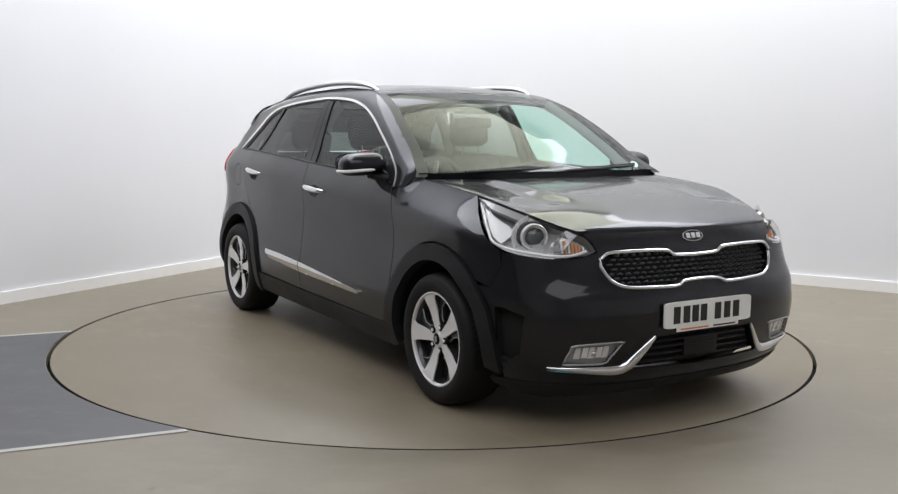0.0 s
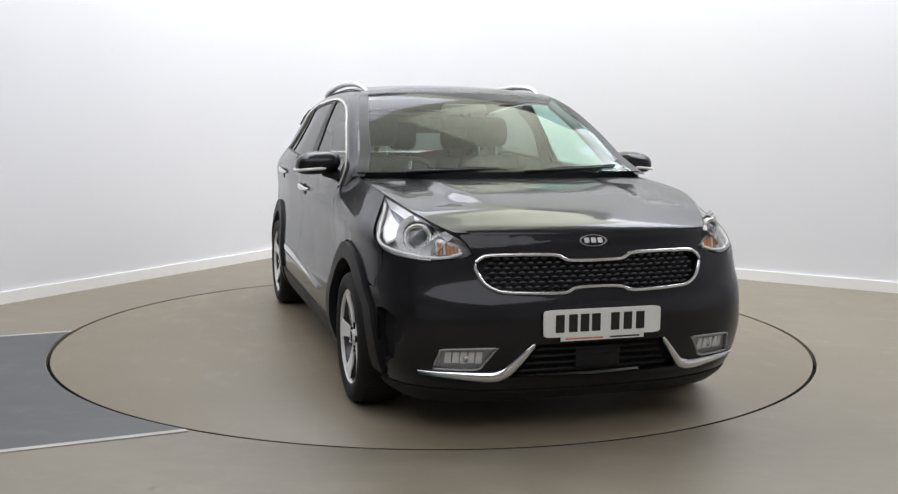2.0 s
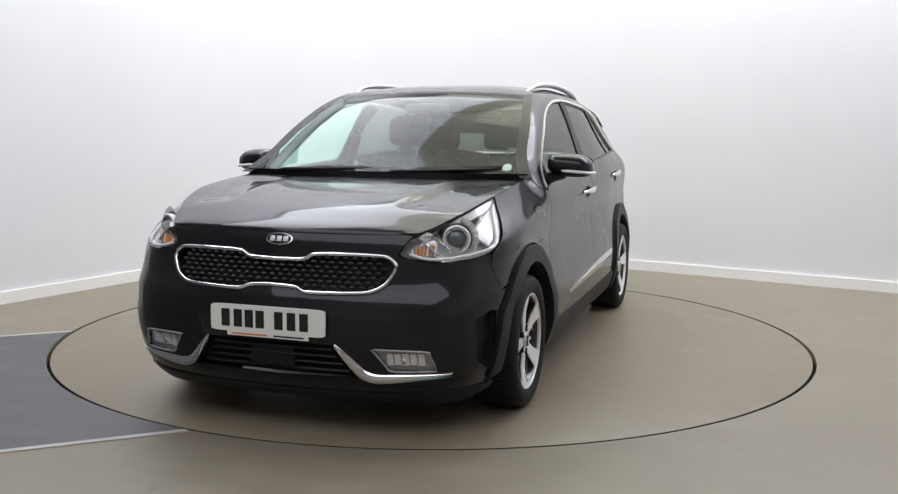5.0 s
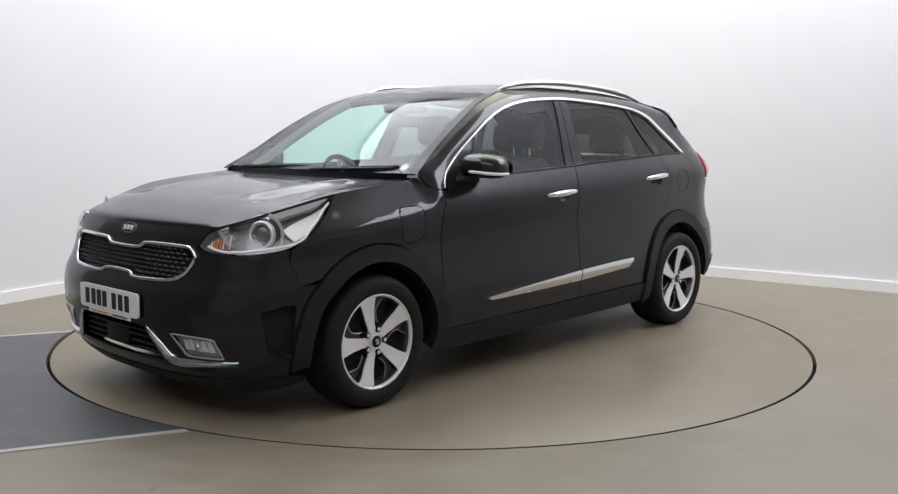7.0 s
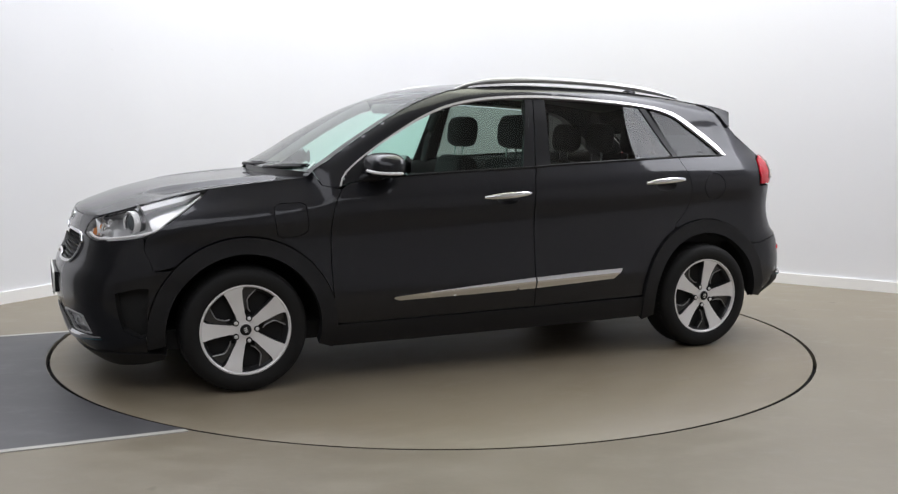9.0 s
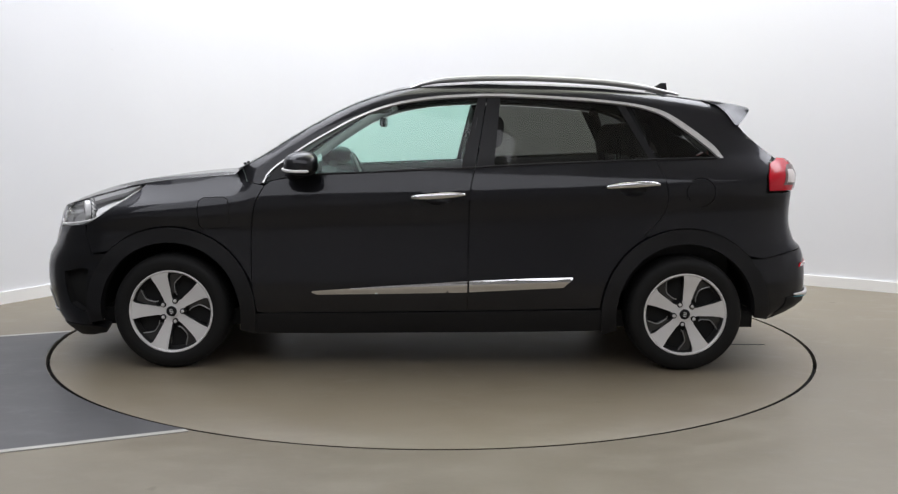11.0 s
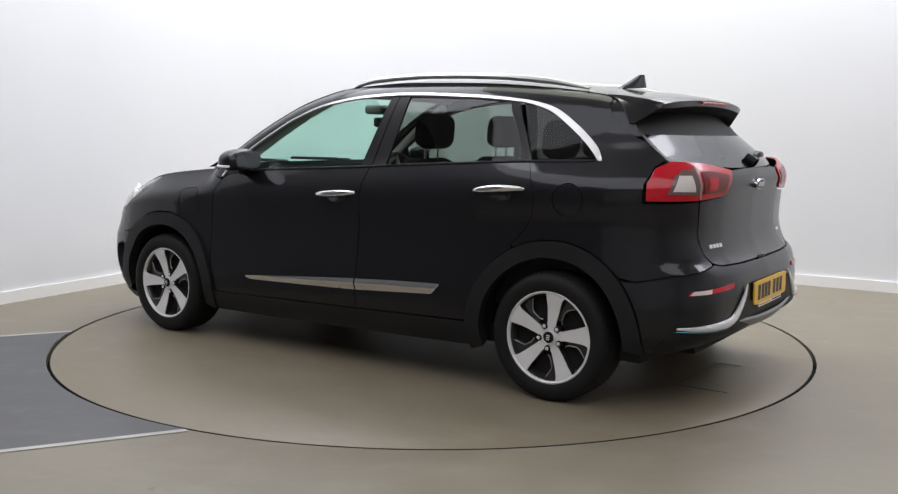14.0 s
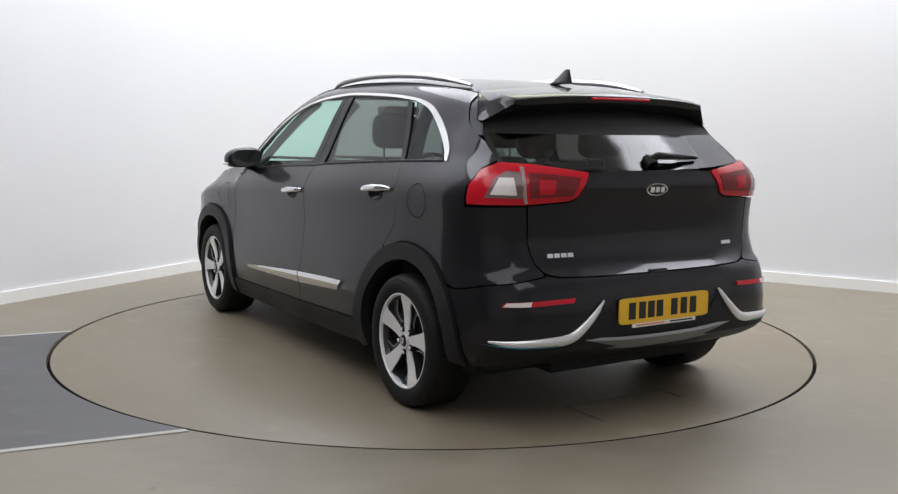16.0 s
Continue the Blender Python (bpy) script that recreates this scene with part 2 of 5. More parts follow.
def curve(points, n):
    """n points on a smooth line through points (centripetal-free Catmull-Rom, by length)."""
    P = np.array(points, float)
    P = np.vstack([2 * P[0] - P[1], P, 2 * P[-1] - P[-2]])
    out = []
    for i in range(1, len(P) - 2):
        for t in np.linspace(0, 1, 24, endpoint=False):
            a, b, c, d = P[i - 1:i + 3]
            out.append(0.5 * (2 * b + (c - a) * t + (2 * a - 5 * b + 4 * c - d) * t * t + (3 * b - a - 3 * c + d) * t ** 3))
    out.append(P[-2])
    out = np.array(out)
    L = np.r_[0, np.cumsum(np.sqrt((np.diff(out, axis=0) ** 2).sum(1)))]
    return np.stack([np.interp(np.linspace(0, L[-1], n), L, out[:, k]) for k in range(out.shape[1])], 1)


def smooth_interp(xs, ys):
    """A smooth monotone-like function through (xs, ys)."""
    xs, ys = np.array(xs, float), np.array(ys, float)
    h = np.diff(xs)
    s = np.diff(ys) / h
    m = np.r_[s[0], np.where(s[:-1] * s[1:] > 0, 2 * s[:-1] * s[1:] / (s[:-1] + s[1:] + 1e-12), 0), s[-1]]

    def f(x):
        x = min(max(x, xs[0]), xs[-1])
        i = min(int(np.searchsorted(xs, x, side="right")) - 1, len(h) - 1)
        t = (x - xs[i]) / h[i]
        return ((1 + 2 * t) * (1 - t) ** 2 * ys[i] + t * (1 - t) ** 2 * h[i] * m[i]
                + t * t * (3 - 2 * t) * ys[i + 1] + t * t * (t - 1) * h[i] * m[i + 1])
    return f


# ------------------------------------------------------------------ the room
CORNER = Vector((-0.943, 4.73, 0))
DL, DR = Vector((-0.490, -0.872, 0)), Vector((0.828, -0.561, 0))


def wall_path(offset=0.0):
    """Foot of the two seen walls, with the coved corner between them; offset goes into the room."""
    inward = (DL + DR).normalized()
    nl, nr = Vector((-DL.y, DL.x, 0)), Vector((DR.y, -DR.x, 0))
    nl = nl if nl.dot(inward) > 0 else -nl
    nr = nr if nr.dot(inward) > 0 else -nr
    r = 1.3
    pts = [CORNER + DL * 5.8, CORNER + DL * 4]
    a, b = CORNER + DL * r, CORNER + DR * r
    for k in range(17):
        t = k / 16
        pts.append(a * (1 - t) ** 2 + CORNER * 2 * t * (1 - t) + b * t * t)
    pts += [CORNER + DR * 4, CORNER + DR * 6.6]
    out = []
    for i, p in enumerate(pts):
        d = (pts[min(i + 1, len(pts) - 1)] - pts[max(i - 1, 0)]).normalized()
        n = Vector((d.y, -d.x, 0))
        n = n if n.dot(inward) > 0 else -n
        out.append(p + n * offset)
    return out


def wall_strip(bm, line, back, z0, z1):
    A = [(bm.verts.new((p.x, p.y, z0)), bm.verts.new((p.x, p.y, z1))) for p in line]
    B = [(bm.verts.new((p.x, p.y, z0)), bm.verts.new((p.x, p.y, z1))) for p in back]
    for i in range(len(A) - 1):
        for q in ((A[i][0], A[i + 1][0], A[i + 1][1], A[i][1]), (B[i][0], B[i][1], B[i + 1][1], B[i + 1][0]),
                  (A[i][1], A[i + 1][1], B[i + 1][1], B[i][1]), (A[i][0], B[i][0], B[i + 1][0], A[i + 1][0])):
            bm.faces.new(q)
    for i in (0, -1):
        bm.faces.new((A[i][0], A[i][1], B[i][1], B[i][0]))
    bmesh.ops.recalc_face_normals(bm, faces=bm.faces[:])
    return bm


def build_room():
    tagged(part("wall_north", wall_strip(bmesh.new(), wall_path(0), wall_path(-0.2), 0.0, CEIL), M_WALL),
           "white painted studio wall with a coved corner", "wall", kind="structure")
    tagged(part("baseboard", wall_strip(bmesh.new(), wall_path(0.019), wall_path(0.001), 0.0, 0.088), M_BASE),
           "white painted skirting board along the studio wall", "baseboard", kind="structure")
    p = wall_path(0)
    a, b = CORNER + DL * 13.5, CORNER + DL * 5.803
    n = Vector((DL.y, -DL.x, 0))
    n = n if n.dot(a) > 0 else -n
    # unseen dark wall, standing for a dark entrance reflected in the car
    tagged(part("reflection_wall_west", wall_strip(bmesh.new(), [a, b], [a + n * 0.2, b + n * 0.2], 0.0, CEIL), M_DARKWALL),
           "dark grey wall out of view, added for the car's reflections", "wall", kind="structure")
    p[0] = CORNER + DL * 13.5
    p[-1] = CORNER + DR * 11.5
    a, b = CORNER + DR * 6.603, p[-1]
    n = Vector((-DR.y, DR.x, 0))
    n = n if n.dot(a) > 0 else -n
    tagged(part("wall_right", wall_strip(bmesh.new(), [a, b], [a + n * 0.2, b + n * 0.2], 0.0, CEIL), M_WALL),
           "plain white wall closing the studio", "wall", kind="structure")
    far = CORNER + DL * 13.5 + DR * 11.5
    for name, a, b in (("wall_south", p[0], far), ("wall_east", far, p[-1])):
        d = (b - a).normalized()
        n = Vector((-d.y, d.x, 0))
        n = n if n.dot(Vector((0, 0, 0)) - a) < 0 else -n
        tagged(part(name, wall_strip(bmesh.new(), [a, b], [a + n * 0.2, b + n * 0.2], 0.0, CEIL), M_BACK),
               "plain grey wall closing the studio", "wall", kind="structure")
    quad = [p[0], CORNER, p[-1], far]
    circle = [((TABLE_R + 0.010) * math.cos(2 * math.pi * k / 160), (TABLE_R + 0.010) * math.sin(2 * math.pi * k / 160)) for k in range(160)]
    grown = [(q + (q - Vector((0, -2, 0))).normalized() * 0.25) for q in quad]
    bm = lifted([(q.x, q.y) for q in grown], lambda a, b: ((a, b, 0), (0, 0, -1)), [circle], grid=1.0, rim=0.05)
    tagged(part("floor", bm, M_FLOOR, smooth=False), "worn warm grey painted concrete floor", "floor", kind="structure")
    bm = bmesh.new()
    box(bm, -2.4, 2.4, -2.4, 2.4, -0.12, -0.07)
    tagged(part("turntable_pit", bm, M_PIT, smooth=False), "dark pit below the turntable gap", "pit", kind="structure")
    bm = bmesh.new()
    vs = [bm.verts.new((q.x, q.y, CEIL)) for q in grown]
    top = [bm.verts.new((q.x, q.y, CEIL + 0.1)) for q in grown]
    bm.faces.new(vs)
    bm.faces.new(top)
    for i in range(4):
        bm.faces.new((vs[i], vs[(i + 1) % 4], top[(i + 1) % 4], top[i]))
    bmesh.ops.recalc_face_normals(bm, faces=bm.faces[:])
    tagged(part("ceiling", bm, M_CEIL, smooth=False), "plain white ceiling", "ceiling", kind="structure")
    # dark strip that leads to the turntable, with a pale line on either edge
    d = Vector((-0.921, -0.389, 0))
    R = TABLE_R + 0.014
    a0, a1 = math.atan2(-0.062, -2.249), math.atan2(-1.998, -1.041)
    a0 += 2 * math.pi if a0 < 0 else 0
    a1 += 2 * math.pi if a1 < 0 else 0
    arc = [(R * math.cos(a0 + (a1 - a0) * k / 40), R * math.sin(a0 + (a1 - a0) * k / 40)) for k in range(41)]
    g1, g3 = Vector((*arc[0], 0)), Vector((*arc[-1], 0))
    reach1, reach3 = 2.3, 4.0
    e1, e3 = g1 + d * reach1, g3 + d * reach3
    out = arc + [(e3.x, e3.y), (e1.x, e1.y)]
    bm = lifted(out, lambda a, b: ((a, b, 0.004), (0, 0, -1)), grid=0.4, rim=0.004, flip=True)
    bmesh.ops.recalc_face_normals(bm, faces=bm.faces[:])
    tagged(part("floor_strip", bm, M_STRIP, smooth=False), "dark grey painted strip of floor leading to the turntable", "floor strip", kind="structure")
    for g, e, s in ((g1, e1, -1), (g3, e3, 1)):
        n = Vector((-d.y, d.x, 0)) * s
        q = [g, e, e + n * 0.035, g + n * 0.035 - d * 0.01]
        bm = bmesh.new()
        vs = [bm.verts.new((v.x, v.y, 0.0045)) for v in q]
        lo = [bm.verts.new((v.x, v.y, 0.0)) for v in q]
        bm.faces.new(vs)
        for i in range(4):
            bm.faces.new((vs[i], vs[(i + 1) % 4], lo[(i + 1) % 4], lo[i]))
        bmesh.ops.recalc_face_normals(bm, faces=bm.faces[:])
        tagged(part("floor_line", bm, M_LINE, smooth=False), "pale painted line edging the dark floor strip", "floor line", kind="structure")


build_room()


def build_lamp_housings():
    # housings out of view, for the lamps and the added fill panels
    for x, y, sx, sy, turn, watts, color in LAMPS:
        t = thing("lamp_fill_panel", "long white ceiling lamp panel out of view, lamps and fill alike", "ceiling lamp", "ceiling lamps")
        t.matrix_world = pose(x, y, CEIL, 0, 0, turn)
        bm = bmesh.new()
        box(bm, -sx / 2 - 0.03, sx / 2 + 0.03, -sy / 2 - 0.03, sy / 2 + 0.03, -0.08, 0.0, 0.006)
        part("housing", bm, M_BASE, t)
        bm = bmesh.new()
        box(bm, -sx / 2, sx / 2, -sy / 2, sy / 2, -0.085, -0.081)
        part("diffuser", bm, M_CEIL, t)


build_lamp_housings()


def build_turntable():
    t = thing("turntable", "round turntable of warm grey painted concrete set flush in the floor", "turntable")
    n = 180
    bm = bmesh.new()
    rings = []
    for r, z in ((0.0, 0.0), (0.8, 0.0), (1.6, 0.0), (TABLE_R - 0.014, 0.0), (TABLE_R - 0.010, -0.002), (TABLE_R - 0.010, -0.06)):
        rings.append([bm.verts.new((r * math.cos(2 * math.pi * k / n), r * math.sin(2 * math.pi * k / n), z)) for k in range(n)] if r else [bm.verts.new((0, 0, z))])
    for k in range(n):
        bm.faces.new((rings[0][0], rings[1][k], rings[1][(k + 1) % n]))
        for A, B in zip(rings[1:], rings[2:]):
            bm.faces.new((A[k], B[k], B[(k + 1) % n], A[(k + 1) % n]))
    part("deck", bm, M_TABLE, t)
    # added band over the deck's side, so the gap is dark all round
    bm = bmesh.new()
    band = [[bm.verts.new(((TABLE_R - 0.0085) * math.cos(2 * math.pi * k / 160), (TABLE_R - 0.0085) * math.sin(2 * math.pi * k / 160), z)) for k in range(160)] for z in (-0.003, -0.06)]
    for k in range(160):
        bm.faces.new((band[0][k], band[1][k], band[1][(k + 1) % 160], band[0][(k + 1) % 160]))
    part("gap_shade_band", bm, M_PIT, t, "black band for the shade in the turntable gap")
    # inspection hatch: its joint shows as a thin dark line
    bm = bmesh.new()
    for x0, x1, y0, y1 in ((-1.98, -1.72, .311, .316), (-1.86, -1.72, -.264, -.261), (-1.7225, -1.7185, -.262, .316)):
        box(bm, x0, x1, y0, y1, 0.0005, 0.0035)
    part("hatch_joint", bm, M_STRIP, t, "dark joint of a small floor hatch", smooth=False)
    return t


TURNTABLE = build_turntable()

# ------------------------------------------------------------------ the car: its skin as a map (s, z) -> point
# x ahead, y to the car's left, z up, origin on the ground half way between the axles.
OFF = Vector((0.0225, 0.076, 0.0))          # that origin from the turntable's axis
XF = smooth_interp([.10, .14, .18, .24, .32, .42, .5, .57, .63, .70, .76, .812, .835, .90, 1.0],
                   [1.97, 2.02, 2.07, 2.115, 2.14, 2.165, 2.168, 2.155, 2.12, 2.095, 2.080, 2.064, 2.050, 1.975, 1.87])
XR = smooth_interp([.18, .247, .283, .34, .37, .5, .6, .64, .69, .8, .95, 1.03, 1.08, 1.14, 1.3, 1.45],
                   [-1.80, -1.85, -1.96, -2.07, -2.10, -2.103, -2.09, -2.075, -2.03, -2.0, -2.008, -2.026, -2.012, -1.955, -1.765, -1.6])
WZ = smooth_interp([.10, .2, .27, .34, .45, .55, .65, .78, .88, .915, .95, 1.0, 1.05, 1.1, 1.2, 1.3, 1.4, 1.45, 1.5, 1.56],
                   [.79, .852, .882, .897, .902, .891, .876, .867, .873, .873, .865, .845, .819, .793, .754, .714, .668, .638, .605, .56])
TAPER = smooth_interp([-1.7, -1.5, -1.2, -.7, .6, 1.0, 1.3], [.032, .026, .012, 0, 0, .002, .012])
R_LINE = [(1.02, 1.030), (.985, 1.058), (.887, 1.116), (.725, 1.221), (.564, 1.315), (.405, 1.396), (.248, 1.452), (.109, 1.484),
          (-.2, 1.507), (-.365, 1.509), (-.83, 1.496), (-1.14, 1.472), (-1.385, 1.443), (-1.5, 1.425)]
RZ = smooth_interp([p[0] for p in R_LINE][::-1], [p[1] for p in R_LINE][::-1])
HL = smooth_interp([.9, 1.02, 1.1, 1.3, 1.5, 1.65, 1.78, 1.88, 1.95, 2.2], [1.03, 1.022, 1.012, .994, .968, .935, .90, .868, .845, .83])
FRONT = curve([(1, .915), (.997, .72), (.985, .54), (.955, .37), (.885, .21), (.77, .112), (.57, .046), (.33, .011), (0, 0)], 120)
REAR = curve([(1, .6), (.993, .42), (.97, .29), (.93, .185), (.86, .10), (.75, .05), (.57, .022), (.4, .009), (0, 0)], 120)


def lengths(C):
    return np.r_[0, np.cumsum(np.hypot(np.diff(C[:, 0] * 0.885), np.diff(C[:, 1])))]


LF, LR = lengths(FRONT), lengths(REAR)
S_F, S_R = 1.253 + LF[-1], -1.512 - LR[-1]


def step(v, a, b):
    t = min(max((v - a) / (b - a), 0), 1)
    return t * t * (3 - 2 * t)


def half_width(x, z):
    w = step(z, .4, .8) * (1 - step(z, 1.1, 1.3))
    y = WZ(z + .042 * x * w) - TAPER(x) * (1 + .7 * step(z, 1.0, 1.15))
    y += .032 * math.exp(-((x - 1.45) / .36) ** 2) * step(z, .48, .62) * (1 - step(z, .80, .93))
    if -1.75 < x < 1.02:
        d = (RZ(x) - z) * (1 - .18 * step(x, -.1, .5))
        if d < .055:
            y -= .045 * (min(.055 - d, .06) / .055) ** 2 * (1 - .6 * step(x, .8, 1.02))
    return y


EY = smooth_interp([.9, .985, 1.1, 1.3, 1.5, 1.65, 1.78, 1.88, 1.935, 1.955], [.762, .756, .757, .757, .747, .714, .670, .627, .592, .572])


def shoulder(x, y, z):
    """Bends the top of the wing over to the edge of the bonnet."""
    if x < .9 or x > 1.97:
        return y
    d = HL(x) - z
    if d > .15:
        return y
    return y - max(0, y - EY(x)) * min(1, (.15 - d) / .15) ** 1.75 * step(x, .9, 1.03) * (1 - step(x, 1.93, 1.97))


def skin(s, z):
    """The point of the left half's skin; beyond the middle of nose and tail it goes over to the right half."""
    if s > S_F:
        p = skin(2 * S_F - s, z)
        return Vector((p.x, -p.y, p.z))
    if s < S_R:
        p = skin(2 * S_R - s, z)
        return Vector((p.x, -p.y, p.z))
    if s > 1.253:
        a, d = np.interp(s - 1.253, LF, FRONT[:, 0]), np.interp(s - 1.253, LF, FRONT[:, 1])
        f = XF(z)
        x = f - d * (f - 1.253) / .915
        return Vector((x, shoulder(x, a * half_width(1.253 + (x - 1.253) * .6, z), z), z))
    if s < -1.512:
        a, d = np.interp(-1.512 - s, LR, REAR[:, 0]), np.interp(-1.512 - s, LR, REAR[:, 1])
        r = XR(z)
        x = r + d * (-1.512 - r) / .6
        a = 1 - (1 - a) * (1 - .6 * step(z, 1.12, 1.3))
        return Vector((x, a * half_width(-1.512, z), z))
    return Vector((s, shoulder(s, half_width(s, z), z), z))


def skin_in(s, z):
    """Point and inward direction."""
    h = .006
    p = skin(s, z)
    du, dv = skin(s + h, z) - skin(s - h, z), skin(s, z + h) - skin(s, z - h)
    return p, du.cross(dv).normalized()


def s_front(y, z):
    w = half_width(1.253 + .45, z)
    return 1.253 + float(np.interp(-abs(y) / w, -FRONT[:, 0], LF))


def s_frontx(x, z):
    if x <= 1.253:
        return x
    f = XF(z)
    return 1.253 + float(np.interp(-(f - x) * .915 / (f - 1.253), -FRONT[:, 1], LF))


def s_rear(y, z):
    w = half_width(-1.512, z)
    s = -1.512 - float(np.interp(-abs(y) / w, -REAR[:, 0], LR))
    return s if y >= 0 else 2 * S_R - s


def s_rearx(x, z):
    if x >= -1.512:
        return x
    r = XR(z)
    return -1.512 - float(np.interp(-(x - r) * .6 / (-1.512 - r), -REAR[:, 1], LR))


def lift(off=0.0, sign=1):
    def f(s, z):
        p, n = skin_in(s, z)
        p = p - n * off
        return (Vector((p.x, p.y * sign, p.z)), Vector((n.x, n.y * sign, n.z)))
    return f


def panel(name, outline, mat, parent, sign=1, off=0.0, holes=(), grid=.03, rim=.014, label="", fn=None):
    bm = lifted(outline, fn or lift(off, sign), holes, grid, rim, flip=sign > 0)
    return part(name, bm, mat, parent, label)


def shrink(poly, d):
    """The polygon moved inwards by d."""
    P = [Vector(p) for p in poly]
    area = sum(P[i].x * P[(i + 1) % len(P)].y - P[(i + 1) % len(P)].x * P[i].y for i in range(len(P)))
    k = 1 if area > 0 else -1
    out = []
    for i, p in enumerate(P):
        a, b = (p - P[i - 1]).normalized(), (P[(i + 1) % len(P)] - p).normalized()
        na, nb = Vector((-a.y, a.x)) * k, Vector((-b.y, b.x)) * k
        m = (na + nb)
        m = m.normalized() if m.length > 1e-6 else na
        out.append(tuple(p + m * d / max(.4, m.dot(na))))
    return out


def line(pts, n=24):
    return [tuple(p) for p in curve(pts, n)]


def arc_pts(cx, cz, r, a0, a1, n=24, ry=None):
    return [(cx + r * math.cos(radians(a0 + (a1 - a0) * k / n)), cz + (ry or r) * math.sin(radians(a0 + (a1 - a0) * k / n))) for k in range(n + 1)]


# ---- outlines on the side, in (s, z)
CHROME = line([(.869, .979), (.835, 1.042), (.700, 1.146), (.546, 1.241), (.392, 1.325), (.237, 1.386), (.083, 1.421), (-.071, 1.440),
               (-.303, 1.452), (-.527, 1.448), (-.827, 1.432), (-1.015, 1.415), (-1.155, 1.394), (-1.275, 1.355), (-1.424, 1.256),
               (-1.530, 1.165), (-1.562, 1.122)], 70)
BELT = line([(.869, .979), (.779, 1.000), (.623, 1.020), (.375, 1.033), (.068, 1.048), (-.226, 1.062), (-.385, 1.073), (-.831, 1.096),
             (-1.19, 1.112), (-1.562, 1.122)], 50)
HUB_Z, TYRE_R = .303, .3055
ARCH_C = ((1.35, .30), (-1.35, .306))
FDOOR_FRONT = line([(.860, .965), (.905, .873), (.925, .73), (.922, .48), (.900, .305)], 20)
B_LINE = line([(-.240, 1.064), (-.213, .955), (-.205, .75), (-.203, .414), (-.200, .305)], 18)
RDOOR_REAR = line([(-1.19, 1.112), (-1.236, 1.0), (-1.246, .885), (-1.205, .80), (-1.13, .72)], 18)


def belt_part(x0, x1):
    return [p for p in BELT if x1 <= p[0] <= x0]


def arch_out(i, a0, a1, r=.452):
    c = ARCH_C[i]
    return arc_pts(*c, r, a0, a1, 28)


def front_lamp():
    pts = [(1.50, .964), (1.62, HL(1.62) - .001), (1.74, HL(1.74) - .001), (1.84, HL(1.84) - .001), (1.90, HL(1.90) - .003)]
    out = [(s_frontx(x, z), z) for x, z in pts]
    out += [(s_front(.572, .829), .829), (s_front(.535, .792), .792), (s_front(.520, .762), .762), (s_front(.60, .738), .738)]
    out += [(s_front(.70, .735), .735), (s_frontx(1.80, .762), .762), (s_frontx(1.68, .835), .835), (s_frontx(1.56, .915), .915)]
    return out


LAMP_F = line(front_lamp() + [front_lamp()[0]], 60)[:-1]


def rear_lamp():
    out = [(s_rearx(-1.787, .953), .953), (s_rearx(-1.782, 1.03), 1.03), (s_rearx(-1.80, 1.095), 1.095), (s_rearx(-1.85, 1.125), 1.125)]
    out += [(s_rear(.60, 1.118), 1.118), (s_rear(.36, 1.085), 1.085), (s_rear(.36, 1.07), 1.07), (s_rear(.415, .985), .985), (s_rear(.45, .968), .968), (s_rear(.65, .955), .955)]
    return out


LAMP_R = rear_lamp()


def sx(x, z):
    return s_frontx(x, z) if x > 0 else s_rearx(x, z)


def mapped(pts):
    return [(sx(x, z), z) for x, z in pts]


def ellipse(cx, cz, rx, rz, n=28, power=2.0):
    out = []
    for k in range(n):
        a = 2 * math.pi * k / n
        c, d = math.cos(a), math.sin(a)
        out.append((cx + rx * math.copysign(abs(c) ** (2 / power), c), cz + rz * math.copysign(abs(d) ** (2 / power), d)))
    return out


FUEL = ellipse(-1.42, .945, .077, .077, 36)
CHARGE = [(1.205, .845), (1.20, .885), (1.175, .902), (1.07, .906), (1.045, .892), (1.036, .80), (1.04, .765), (1.07, .745), (1.165, .735), (1.195, .755)]
HANDLES = ((-.045, .912, .918), (-1.06, .963, .976))     # x, height of the recess, height of the grip


def body_side(car, g):
    R = [(p[0], p[1] - .002) for p in line(R_LINE[1:], 60)]
    rear = [(-1.545, 1.375), (-1.632, 1.297), (s_rearx(-1.73, 1.21), 1.21), (s_rearx(-1.83, 1.135), 1.135)]
    rear += [(s_rearx(-1.80, 1.095) + .006, 1.10), (s_rearx(-1.77, 1.03), 1.03), (s_rearx(-1.77, .94), .94), (s_rear(.645, .948), .948)]
    rear += [(s_rear(.637, .80), .80), (s_rear(.616, .715), .715), (s_rear(.583, .672), .672), (s_rear(.60, .664), .664), (s_rear(.63, .660), .660), (s_rear(.72, .645), .645), (s_rearx(-1.90, .63), .63)]
    arch = mapped(arch_out(1, 137, 64))
    q = R + rear + [(s_rearx(-1.76, .60), .60)] + arch + RDOOR_REAR[::-1] + [p for p in BELT if p[0] < -1.2]
    q = [p for i, p in enumerate(q) if i == 0 or math.dist(p, q[i - 1]) > 1e-3]
    q += CHROME[::-1][1:] + [(.885, .972), (.95, .985)]
    panel("body_side", q, M_PAINT, car, g, holes=[FUEL], grid=.016)
    panel("fuel_flap", shrink(FUEL, .0035), M_PAINT, car, g, grid=.025)


